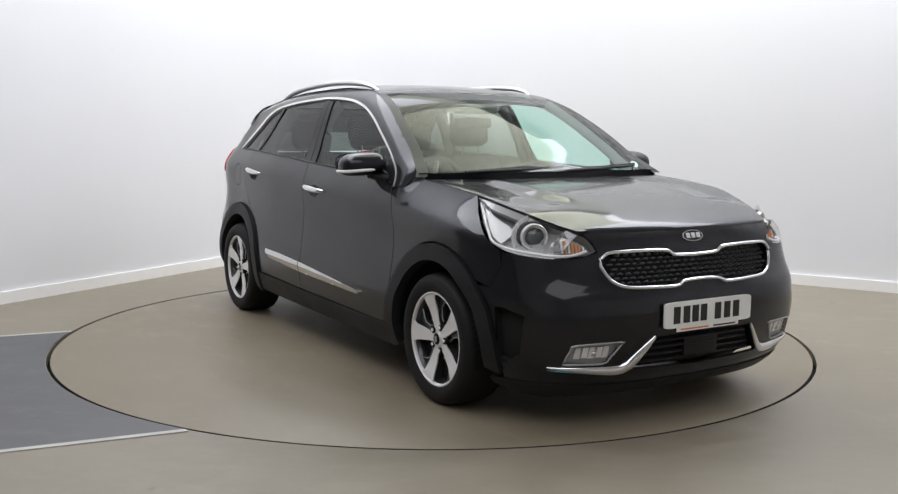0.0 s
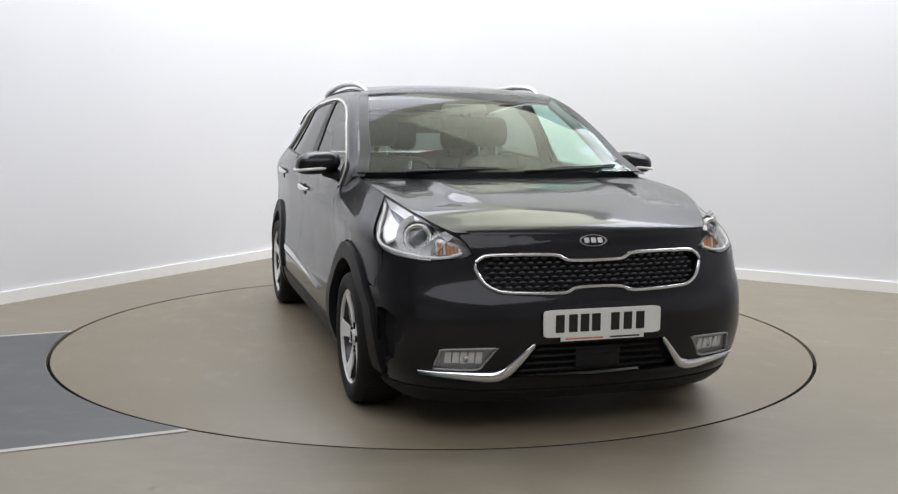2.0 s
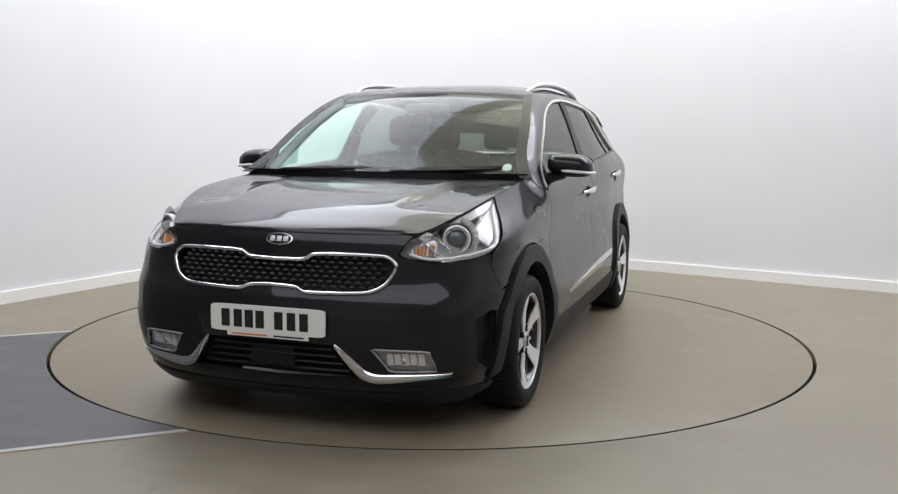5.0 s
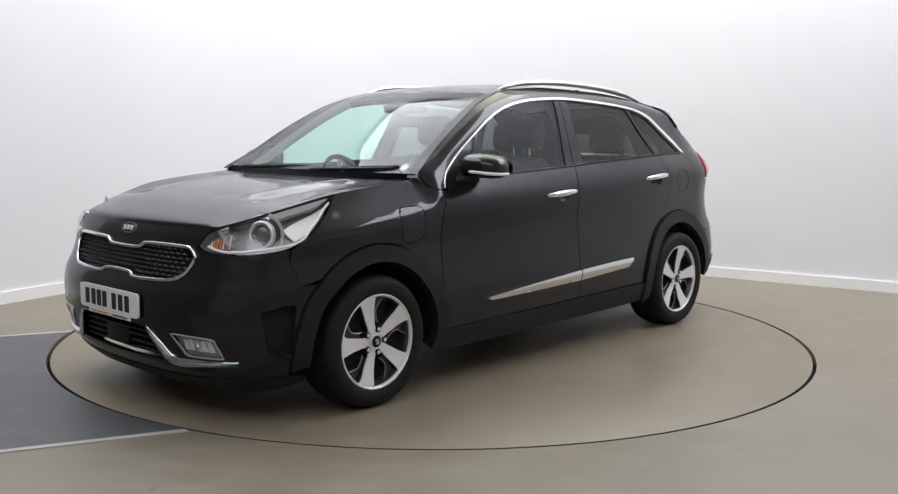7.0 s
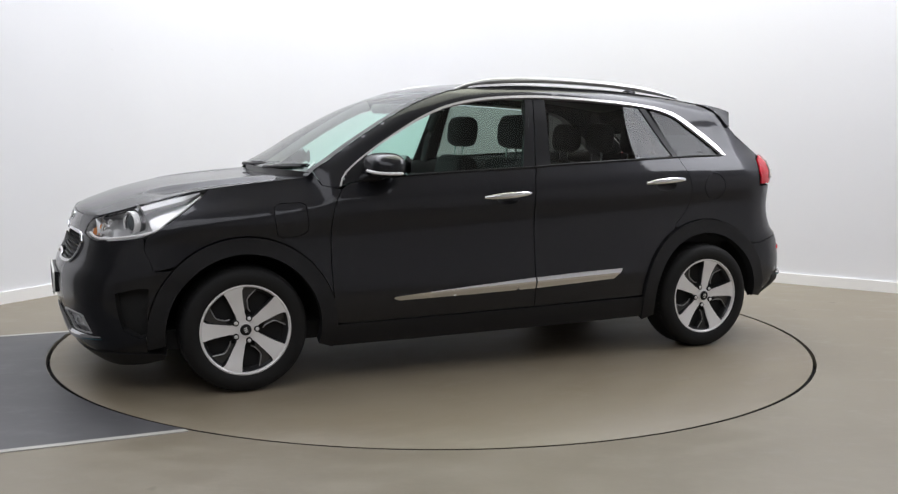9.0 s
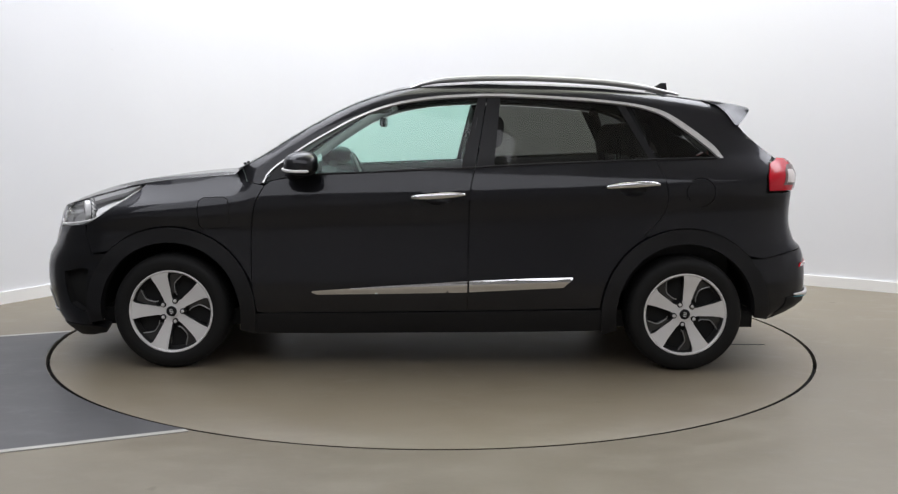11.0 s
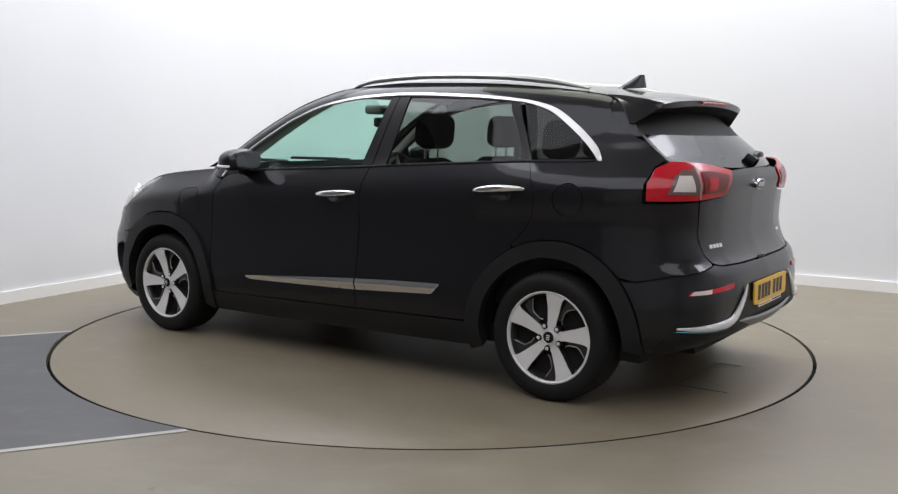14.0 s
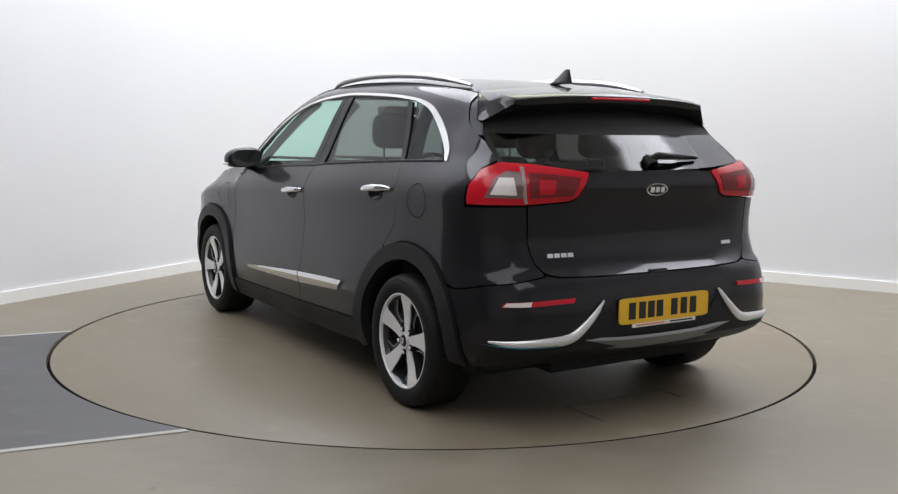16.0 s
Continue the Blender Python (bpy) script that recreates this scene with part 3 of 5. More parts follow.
def build_shell(car):
    for g in (1, -1):
        body_side(car, g)
        f = FDOOR_FRONT + [(.86, .300), (-.197, .318)] + B_LINE[::-1] + belt_part(.86, -.236)[::-1]
        r = B_LINE + [(-.203, .318), (-.90, .335)] + arch_out(1, 2, 62) + RDOOR_REAR[::-1] + belt_part(-.245, -1.18)[::-1]
        for name, q, (hx, rz, hz) in (("front_door", f, HANDLES[0]), ("rear_door", r, HANDLES[1])):
            bowl = ellipse(hx, rz - .006, .072, .034, 24)
            door = panel(name, shrink(q, .0025), M_PAINT, car, g, holes=[bowl])

            def dish(s, z, hx=hx, rz=rz, g=g):
                p, n = skin_in(s, z)
                k = min(1, ((s - hx) / .074) ** 2 + ((z - rz + .006) / .036) ** 2)
                p = p + n * (.003 + .03 * (1 - k))
                return Vector((p.x, p.y * g, p.z)), Vector((n.x, n.y * g, n.z))
            panel("handle_recess", ellipse(hx, rz - .006, .074, .036, 24), M_BLACK, door, g, grid=.012, rim=0, fn=dish)
            pts = []
            for k in range(15):
                t = k / 14
                x = hx + .138 - .276 * t
                z = hz - .008 + .017 * t
                p, n = skin_in(x, z)
                out = .004 + .028 * math.sin(math.pi * t) ** .5
                p = p - n * out
                pts.append((p.x, p.y * g, p.z))
            rad = [.004 + .0125 * math.sin(math.pi * min(1, max(0, .04 + .92 * k / 14))) ** .6 for k in range(15)]
            part("door_handle", tube(pts, rad, 12, flat=.6), M_CHROME, door, "chrome grip handle")
        w = [(.955, .985), (.970, 1.018), (.988, 1.052), (1.012, 1.036), (1.03, 1.019)] + [(1.05 + .02 * k, HL(1.05 + .02 * k)) for k in range(23)]
        w = mapped(w) + [(s_frontx(1.56, .905), .905), (s_frontx(1.68, .825), .825), (s_frontx(1.79, .755), .755), (s_frontx(1.80, .70), .70), (s_frontx(1.765, .60), .60)]
        w += mapped(arch_out(0, 45, 176)) + [p for p in FDOOR_FRONT[::-1] if p[1] > .34]
        panel("front_wing", shrink(w, .002), M_PAINT, car, g, holes=[mapped(CHARGE)] if g > 0 else (), grid=.018)
        if g > 0:
            panel("charge_flap", shrink(mapped(CHARGE), .003), M_PAINT, car, g, grid=.025)
        # added black sheet that stands in for the shade behind the gaps
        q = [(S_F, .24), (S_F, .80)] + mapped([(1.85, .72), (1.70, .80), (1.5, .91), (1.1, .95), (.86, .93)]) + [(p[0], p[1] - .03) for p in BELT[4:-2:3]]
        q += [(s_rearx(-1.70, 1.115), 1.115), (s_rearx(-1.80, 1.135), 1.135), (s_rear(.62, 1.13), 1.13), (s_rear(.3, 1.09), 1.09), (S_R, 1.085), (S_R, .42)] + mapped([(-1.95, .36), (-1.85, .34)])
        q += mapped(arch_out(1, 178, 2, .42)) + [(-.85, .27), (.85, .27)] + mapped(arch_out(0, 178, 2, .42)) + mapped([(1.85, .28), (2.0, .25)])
        panel("gap_shade_sheet", q, M_INNER, car, g, off=-.045, grid=.06, rim=0)


def build_hood(car):
    C = curve([(1.075, 0, 1.018), (1.17, 0, 1.014), (1.31, 0, 1.004), (1.48, 0, .988), (1.66, 0, .964), (1.83, 0, .928), (1.95, 0, .888), (2.016, 0, .862), (2.047, 0, .841)], 40)
    E = curve([(.985, .742, 1.024), (1.1, .755, 1.012), (1.3, .755, .994), (1.5, .745, .969), (1.65, .712, .937), (1.78, .668, .901), (1.88, .625, .870), (1.945, .59, .852), (1.970, .57, .844)], 40)
    n = 48
    bm = bmesh.new()
    grid = []
    for c, e in zip(C, E):
        row = []
        for k in range(n + 1):
            b = -1 + 2 * k / n
            a = abs(b)
            x, y, z = c[0] + (e[0] - c[0]) * a ** 2, e[1] * b, c[2] + (e[2] - c[2]) * a ** 2.6
            ridge = .455 - .06 * step(x, 1.45, 1.8)
            fade = step(x, 1.05, 1.18) * (1 - step(x, 1.62, 1.80)) * (1 - step(abs(y), .60, .74))
            z -= .020 * fade * step(abs(y), ridge - .025, ridge + .035)
            z += .003 * step(abs(y), ridge - .16, ridge - .03) * (1 - step(abs(y), ridge - .03, ridge)) * fade
            row.append(bm.verts.new((x, y, z)))
        grid.append(row)
    for A, B in zip(grid, grid[1:]):
        for k in range(n):
            bm.faces.new((A[k], B[k], B[k + 1], A[k + 1]))
    border = [e for e in bm.edges if len(e.link_faces) == 1]
    r = bmesh.ops.extrude_edge_only(bm, edges=border)
    for v in (v for v in r["geom"] if isinstance(v, bmesh.types.BMVert)):
        v.co.z -= .02
    return part("bonnet", bm, M_PAINT, car, "dark metallic bonnet with two raised creases", sharp=60)


# ---- roof, windscreen and rear glass: stations from cowl to tail, middle and edge
def top_rows():
    rows = []
    for x, z in line(R_LINE, 60):
        y = half_width(min(x, .985), z - .004)
        t = step(x, 0.0, .5)                       # 1 on the windscreen
        cx = x + .075 * t
        cz = z + (.030 * (1 - t)) + .006 * math.sin(math.pi * t)
        rows.append((Vector((cx, 0, cz)), Vector((x, y, z))))
    return rows


def top_patch(rows, b0, b1, lift_by=0.0, n=40):
    bm = bmesh.new()
    grid = []
    for c, e in rows:
        row = []
        for k in range(n + 1):
            b = b0 + (b1 - b0) * k / n
            a = abs(b)
            row.append(bm.verts.new((c.x + (e.x - c.x) * a ** 2, e.y * b, c.z + (e.z - c.z) * a ** 2.4 + lift_by)))
        grid.append(row)
    for A, B in zip(grid, grid[1:]):
        for k in range(n):
            bm.faces.new((A[k], A[k + 1], B[k + 1], B[k]))
    return bm


def build_top(car):
    rows = top_rows()
    split = next(i for i, (c, e) in enumerate(rows) if e.x < .27)
    ws = rows[:split + 1]
    part("windscreen", top_patch([tuple(p.lerp(q, .55) for p, q in zip(ws[0], ws[1]))] + ws[1:], -.925, .925), M_GLASS, car, "green-tinted windscreen").visible_shadow = False
    for s in (-1, 1):
        part("windscreen_pillar", top_patch(ws, .925 * s, 1.0 * s, n=4), M_BLACK, car)
    part("roof", top_patch(rows[split:], -1, 1), M_PAINT, car, "dark metallic painted roof")
    return rows


CAR = thing("car", "dark metallic crossover hatchback standing on the turntable", "car")
build_shell(CAR)
build_hood(CAR)
TOP = build_top(CAR)


# ------------------------------------------------------------------ cladding, trim and side glass
def on_front(pts):
    return [(s_front(y, z), z) for y, z in pts]


def on_rear(pts):
    return [(s_rear(y, z), z) for y, z in pts]


def both(half, centre):
    """A whole outline from its left half (from the middle outwards and back to the middle)."""
    return half + [(2 * centre - s, z) for s, z in half[::-1] if abs(s - centre) > 1e-4]


def skin_line(pts, off, g=1):
    out = []
    for s, z in pts:
        p, n = skin_in(s, z)
        p = p - n * off
        out.append((p.x, p.y * g, p.z))
    return out


def build_trim(car):
    inner = CHROME[:]
    for i in range(len(CHROME)):
        a, b = Vector(CHROME[max(i - 1, 0)]), Vector(CHROME[min(i + 1, len(CHROME) - 1)])
        d = (b - a).normalized()
        w = .008 + .005 * step(i, 6, 30) + .017 * step(i, 53, 63)
        n = Vector((d.y, -d.x))
        n = n if n.y < 0 or (abs(n.y) < .2 and n.x < 0) else -n
        inner[i] = tuple(Vector(CHROME[i]) + n * w)
    inner[-1] = (inner[-1][0], CHROME[-1][1])
    up = smooth_interp([p[0] for p in inner[8:-6]][::-1], [p[1] - .004 for p in inner[8:-6]][::-1])
    for g in (1, -1):
        panel("window_trim", CHROME + inner[::-1], M_TRIM, car, g, off=.005, grid=.03, rim=.014, label="bright chrome window trim")
        belt = lambda x0, x1: [(x, z + .004) for x, z in BELT if x1 < x < x0]
        top = lambda x0, x1: [(x0 + (x1 - x0) * k / 12, up(x0 + (x1 - x0) * k / 12)) for k in range(13)]
        f = [(.70, 1.016)] + belt(.69, -.16) + [(-.165, 1.063)] + top(-.255, .66) + [(.70, 1.10)]
        panel("front_door_glass", f, M_GLASS, car, g, off=-.010, grid=.06, rim=.004, label="green-tinted door glass").visible_shadow = False
        r = [(-.335, 1.073)] + belt(-.34, -1.155) + [(-1.16, 1.115)] + top(-1.0, -.375)
        panel("rear_door_glass", r, M_PRIVACY, car, g, off=-.010, grid=.06, rim=.004, label="dark privacy glass").visible_shadow = False
        q = [(-1.195, 1.118)] + belt(-1.2, -1.505) + [p for p in inner[:-1] if p[0] < -1.045][::-1]
        panel("quarter_glass", q, M_QUARTER, car, g, off=-.010, grid=.06, rim=.004, label="dark privacy glass").visible_shadow = False
        sail = [(.855, .988), (.78, 1.004), (.702, 1.016), (.702, 1.10), (.70, up(.70)), (.76, up(.76)), (.825, 1.03)]
        panel("mirror_sail", sail, M_BLACK, car, g, off=-.006, rim=.01)
        for nm, q in (("door_pillar_trim", [(-.165, 1.064), (-.237, 1.066), (-.30, up(-.30)), (-.255, up(-.255))]),
                      ("door_pillar_trim", [(-.243, 1.066), (-.335, 1.073), (-.375, up(-.375)), (-.306, up(-.306))]),
                      ("quarter_pillar_trim", [(-1.16, 1.115), (-1.195, 1.118), (-1.045, up(-1.045)), (-1.0, up(-1.0))])):
            panel(nm, q, M_BLACK, car, g, off=-.004, rim=.012)
        part("belt_seal", tube(skin_line([(x, z + .002) for x, z in BELT[2:-1]], .001, g), .006, 8), M_BLACK, car)
        # arches and sill
        for i, c in enumerate(ARCH_C):
            a0, a1 = ((-8, 194), (-14, 183))[i]
            o = mapped(arc_pts(*c, .446, a0, a1, 40))
            n = mapped(arc_pts(*c, .368, a1 - 1, a0 + 1, 40))
            panel("arch_cladding", o + n, M_CLAD, car, g, off=.018, grid=.025, rim=.05, label="black grained plastic arch cladding")
        panel("sill_cladding", [(.915, .297), (0, .310), (-.925, .328), (-.93, .215), (-.5, .205), (.5, .192), (.92, .19)], M_CLAD, car, g, off=.008, rim=.05)
        fs = [(.612, .414), (.605, .423), (.2, .452), (-.2, .478), (-.2, .418), (.2, .408), (.58, .402)]
        rs = [(-.209, .478), (-.5, .492), (-.752, .500), (-.745, .485), (-.70, .445), (-.209, .419)]
        for q in (fs, rs):
            def ridge(s, z, g=g):
                p, n = skin_in(s, z)
                mid = .447 - .075 * s * .55
                p = p - n * ((.006 if z > mid else .002) + (.008 if z > mid else .012) * (1 - min(1, abs(z - mid) / .032)))
                return Vector((p.x, p.y * g, p.z)), Vector((n.x, n.y * g, n.z))
            panel("door_moulding", q, M_CHROME, car, g, grid=.012, rim=.012, fn=ridge, label="satin chrome door moulding")
        # mud flap behind the front wheel and dark wheel house
        for i, (x, z) in enumerate(ARCH_C):
            bm = bmesh.new()
            rows = []
            for y in (.45, .86):
                rows.append([bm.verts.new((x + .405 * math.cos(radians(a)), y * g, z + .405 * math.sin(radians(a)))) for a in range(0, 181, 10)])
            for k in range(len(rows[0]) - 1):
                bm.faces.new((rows[0][k], rows[0][k + 1], rows[1][k + 1], rows[1][k]))
            bm.faces.new(rows[0])
            part("wheel_house", bm, M_INNER, car)


build_trim(CAR)


# ------------------------------------------------------------------ nose
GRILLE = [(0, .728), (.115, .731), (.145, .742), (.175, .753), (.30, .757), (.45, .755), (.487, .743), (.510, .714), (.485, .657), (.452, .628), (.40, .612), (.25, .605), (.155, .604), (.125, .612), (.10, .621), (0, .625)]
LOWER = [(0, .408), (.283, .402), (.33, .33), (.385, .262), (0, .25)]
FOG = [(.675, .302), (.655, .372), (.64, .386), (.45, .392), (.445, .384), (.49, .318), (.515, .30)]
SLOT = mapped([(1.93, .50), (1.83, .525), (1.785, .52), (1.79, .30), (1.83, .285), (1.90, .33)])


def build_nose(car):
    half = [(S_F, .833)] + on_front([(.15, .833), (.3, .834), (.45, .836), (.535, .838), (.560, .834), (.528, .796), (.512, .758), (.595, .734), (.70, .731)])
    half += mapped([(1.80, .752), (1.80, .70), (1.765, .60)]) + mapped(arch_out(0, 42, -10)) + mapped([(1.79, .215)])
    half += on_front([(.72, .215), (.5, .205), (.25, .20)]) + [(S_F, .198)]
    grille, lower = both(on_front(GRILLE), S_F), both(on_front(LOWER), S_F)
    fog = line(on_front(FOG) + on_front(FOG)[:1], 30)[:-1]
    flip = lambda q: [(2 * S_F - s, z) for s, z in q]
    panel("front_bumper", both(half, S_F), M_PAINT, car, 1, holes=[grille, lower, fog, flip(fog), SLOT, flip(SLOT)], grid=.028)
    lip = [(S_F, .194)] + on_front([(.25, .196), (.5, .201), (.72, .211)]) + mapped([(1.74, .209), (1.71, .20), (1.715, .178), (1.80, .155), (1.90, .14)]) + on_front([(.62, .14), (.3, .145)]) + [(S_F, .148)]
    panel("bumper_lip", both(lip, S_F), M_CLAD, car, 1, off=.006, rim=.06, label="black plastic lower lip")
    # main grille
    g = part("grille", lifted(both(on_front([(y * 1.01, .68 + (z - .68) * 1.03) for y, z in GRILLE]), S_F), lift(-.030), (), .04, 0, True), M_BLACK, car)
    bm = bmesh.new()
    for r in range(8):
        z = .614 + r * .0185
        for c in range(-13, 14):
            y = (c + (.5 if r % 2 else 0)) * .040
            ok = abs(y) < .475 - 1.1 * max(0, .655 - z) - .9 * max(0, z - .725)
            if not ok or (abs(y) < .12 and not .634 < z < .722):
                continue
            s = s_front(y, z)
            s = s if y >= 0 else 2 * S_F - s
            pts = []
            for k in range(5):
                t = -1 + k / 2
                p, n = skin_in(s + t * .0165, z - .004 * t * t)
                pts.append(p + n * (.016 - .012 * (1 - t * t)))
            tube(pts, [.002, .0055, .0070, .0055, .002], 8, flat=1.3, bm=bm)
    tagged(part("grille_mesh", bm, M_GLOSS, g, "glossy black scale-patterned mesh"), kind="stuff")
    ring = line(grille + grille[:1], 150)[:-1]
    part("grille_frame", tube(skin_line(ring, .004), .0085, 10, True), M_CHROME, g, "chrome grille frame")
    # lower grille: backing and slats
    g = part("lower_grille", lifted(both(on_front([(y * 1.01, .33 + (z - .33) * 1.03) for y, z in LOWER]), S_F), lift(-.04), (), .05, 0, True), M_INNER, car)
    for z, w in ((.375, .27), (.345, .29), (.315, .31), (.285, .33)):
        pts = [(s_front(w * k / 8, z) if k >= 0 else 2 * S_F - s_front(w * k / 8, z), z) for k in range(-8, 9)]
        part("slat", tube(skin_line(pts, -.016), .0065, 8, flat=1.8), M_BLACK, g)
    p = skin(S_F, .33)
    bm = bmesh.new()
    box(bm, p.x - .03, p.x - .004, -.10, .10, .295, .385, .006)
    part("radar_cover", bm, M_BLACK, g, "plain black sensor cover")
    for q in (1, -1):
        blade = line(on_front([(.725, .290), (.60, .279), (.46, .268), (.41, .277), (.375, .303), (.287, .406)]), 30)
        rad = [.003 + .017 * math.sin(math.pi * ((k + .5) / 30) ** 1.5) ** .8 for k in range(30)]
        t = part("bumper_blade", tube(skin_line(blade, .006, q), rad, 10, flat=.6), M_CHROME, car, "chrome blade below the fog lamp")
        part("blade_edge", tube(skin_line([(s, z - .012) for s, z in blade], .005, q), [.5 * v for v in rad], 8), M_BLUE, t, "blue metallic edge")
        f = part("fog_lamp", lifted(fog, lift(-.014, q), (), .02, -.012, q > 0), M_LAMPBOWL, car, "clear fog lamp with a bright faceted reflector")
        part("fog_bezel", tube(skin_line(fog, .001, q), .0042, 8, True), M_LAMPBOWL, f, "grey lamp rim")
        for k in range(5):
            y = .492 + .030 * k
            cell = on_front([(y, .322 + .004 * (k % 2)), (y + .026, .322 + .004 * (k % 2)), (y + .024, .372), (y + .002, .372)])
            part("fog_facet", lifted(cell, lift(-.010 + .003 * (k % 2), q), (), .02, .006, q > 0), M_REFLECT, f, "bright reflector facet")
        c = s_front(.555, .345)
        pp, nn = skin_in(c, .342)
        pp = pp + nn * .012
        bm = bmesh.new()
        bmesh.ops.create_uvsphere(bm, u_segments=14, v_segments=8, radius=.014, matrix=pose(pp.x, pp.y * q, pp.z) @ Matrix.Diagonal((.7, 1, 1, 1)))
        part("bulb_cover", bm, M_CHROME, f)
        part("lens", lifted(shrink(fog, .002), lift(-.001, q), (), .03, 0, q > 0), M_LENS, f).visible_shadow = False
        part("air_slot", lifted([(s, z) for s, z in SLOT], lift(-.04, q), (), .03, -.036, q > 0), M_INNER, car)
        # headlamp: bowl, inserts, projector, light guide, lens
        h = part("headlamp", lifted(LAMP_F, lift(-.055, q), (), .025, -.05, q > 0), M_LAMPBOWL, car, "clear headlamp with a projector and amber insert")
        top = [(1.53 + .29 * k / 16, HL(1.53 + .29 * k / 16) - .007) for k in range(17)]
        brow = [(s_frontx(x, z), z) for x, z in top] + [(s_frontx(x, z - .020 * step(x, 1.50, 1.62)), z - .020 * step(x, 1.50, 1.62)) for x, z in top[::-1]]
        part("lamp_brow", lifted(brow, lift(-.004, q), (), .02, .02, q > 0), M_LAMPBOWL, h, "grey satin upper bezel")
        cz = .812
        c = Vector((1.85, .695 * q, cz))
        aim = Vector((1, .42 * q, 0)).normalized()
        rot = aim.to_track_quat("Y", "Z").to_matrix().to_4x4()
        M = Matrix.Translation(c) @ rot
        bm = lathe([(.056, -.05), (.058, -.005), (.054, .0), (.049, -.004), (.045, -.02), (.043, -.045)], 40)
        bm.transform(M)
        part("projector_bezel", bm, M_REFLECT, h, "chrome projector ring")
        bm = bmesh.new()
        bmesh.ops.create_uvsphere(bm, u_segments=24, v_segments=12, radius=.042, matrix=M @ pose(0, -.03, 0) @ Matrix.Diagonal((1, .8, 1, 1)))
        part("projector_lens", bm, material_once("projector_glass", (.10, .115, .12), .04), h, "glassy round projector lens")
        bm = lathe([(.056, -.03), (.066, -.028), (.070, -.05)], 40)
        bm.transform(M)
        part("projector_shroud", bm, M_ALLOY_DARK, h, "dark grey projector shroud")
        for k in range(9):
            mid = (180 if q > 0 else 0) + (k - 4) * 17
            a, b = radians(mid - 8), radians(mid + 8)
            bm = bmesh.new()
            ring = [bm.verts.new((r * math.cos(t), y, r * math.sin(t))) for r, y, t in ((.060, -.050, a), (.094, -.030, a), (.094, -.036, b), (.060, -.056, b))]
            bm.faces.new(ring)
            bm.transform(M)
            part("reflector_facet", bm, M_REFLECT, h, "bright reflector facet", smooth=False)
        bm = lathe([(.041, -.012), (.047, -.006), (.047, -.002), (.041, -.004)], 40, close=True)
        bm.transform(M)
        part("projector_trim", bm, M_CHROME, h)
        outer = [(s_frontx(x, z), z) for x, z in ((1.545, .938), (1.63, .905), (1.72, .875), (1.775, .85), (1.765, .80), (1.71, .828), (1.63, .878))]
        part("reflector", lifted(outer, lift(-.030, q), (), .02, .01, q > 0), M_REFLECT, h, "bright faceted reflector")
        inn = on_front([(.645, .835), (.60, .818), (.545, .775), (.60, .752), (.655, .752), (.66, .80)])
        part("turn_signal", lifted(inn, lift(-.026, q), (), .015, .01, q > 0), M_SIGNAL, h, "silver ribbed turn signal")
        for k in range(7):
            y = .565 + .0145 * k
            a, b = .765 - .006 * (k > 1), .785 + .0055 * k
            part("rib", tube(skin_line([(s_front(y, a + (b - a) * t / 4), a + (b - a) * t / 4) for t in range(5)], -.020, q), .0045, 6), M_AMBER if k in (1, 2, 3, 5) else M_REFLECT, h)
        drl = line([(s_frontx(1.53, .940), .940)] + [(s_frontx(x, z + .010), z + .010) for x, z in ((1.58, .898), (1.68, .832), (1.77, .772))] + on_front([(.705, .748), (.62, .748), (.555, .765)]), 40)
        part("light_guide", tube(skin_line(drl, -.012, q), .0062, 8), M_BASE, h, "white light guide strip")
        part("lens", lifted(shrink(LAMP_F, .0025), lift(.001, q), (), .03, .006, q > 0), M_LENS, h).visible_shadow = False
    # plate and badge
    build_plate(car, Vector((2.176, 0, .489)), 1, M_PLATE_W)
    build_badge(car, Vector((2.062, 0, .806)), 1, .062, .026, 24)
    # cowl and wipers
    low, (c, e) = (Vector((1.085, 0, 1.008)), Vector((.995, .745, 1.012))), (p.lerp(q, .55) for p, q in zip(TOP[0], TOP[1]))
    high = (c + Vector((.004, 0, .003)), e + Vector((.004, 0, .003)))
    bm = top_patch([low, tuple(p.lerp(q, .45) + Vector((0, 0, -.004)) for p, q in zip(low, high)), high], -.985, .985)
    part("cowl", bm, M_BLACK, car, "black plastic scuttle panel")
    for y0, y1, z1 in ((-.54, .10, 1.070), (.08, .62, 1.072)):
        pts = [(1.075 - .22 * (t * t) * .25 - .05 * abs(y0 + (y1 - y0) * t) ** 2, y0 + (y1 - y0) * t, 1.050 + (z1 - 1.050) * t) for t in np.linspace(0, 1, 10)]
        w = part("wiper", tube(pts, [.010, .010, .009, .009, .008, .008, .007, .007, .006, .005], 8), M_BLACK, car, "black windscreen wiper")
        part("wiper_blade", tube([(x - .022, y + .02, z + .008) for x, y, z in pts[2:]], .006, 6), M_CLAD, w)


MADE = {}


def material_once(name, color, rough):
    if name not in MADE:
        MADE[name] = material(name, color, rough, 0, 1.0)
    return MADE[name]


def flat_bar(x, y0, y1, z0, z1, d, deep=.0012):
    bm = bmesh.new()
    box(bm, *sorted((x, x + d * deep)), y0, y1, z0, z1)
    return bm


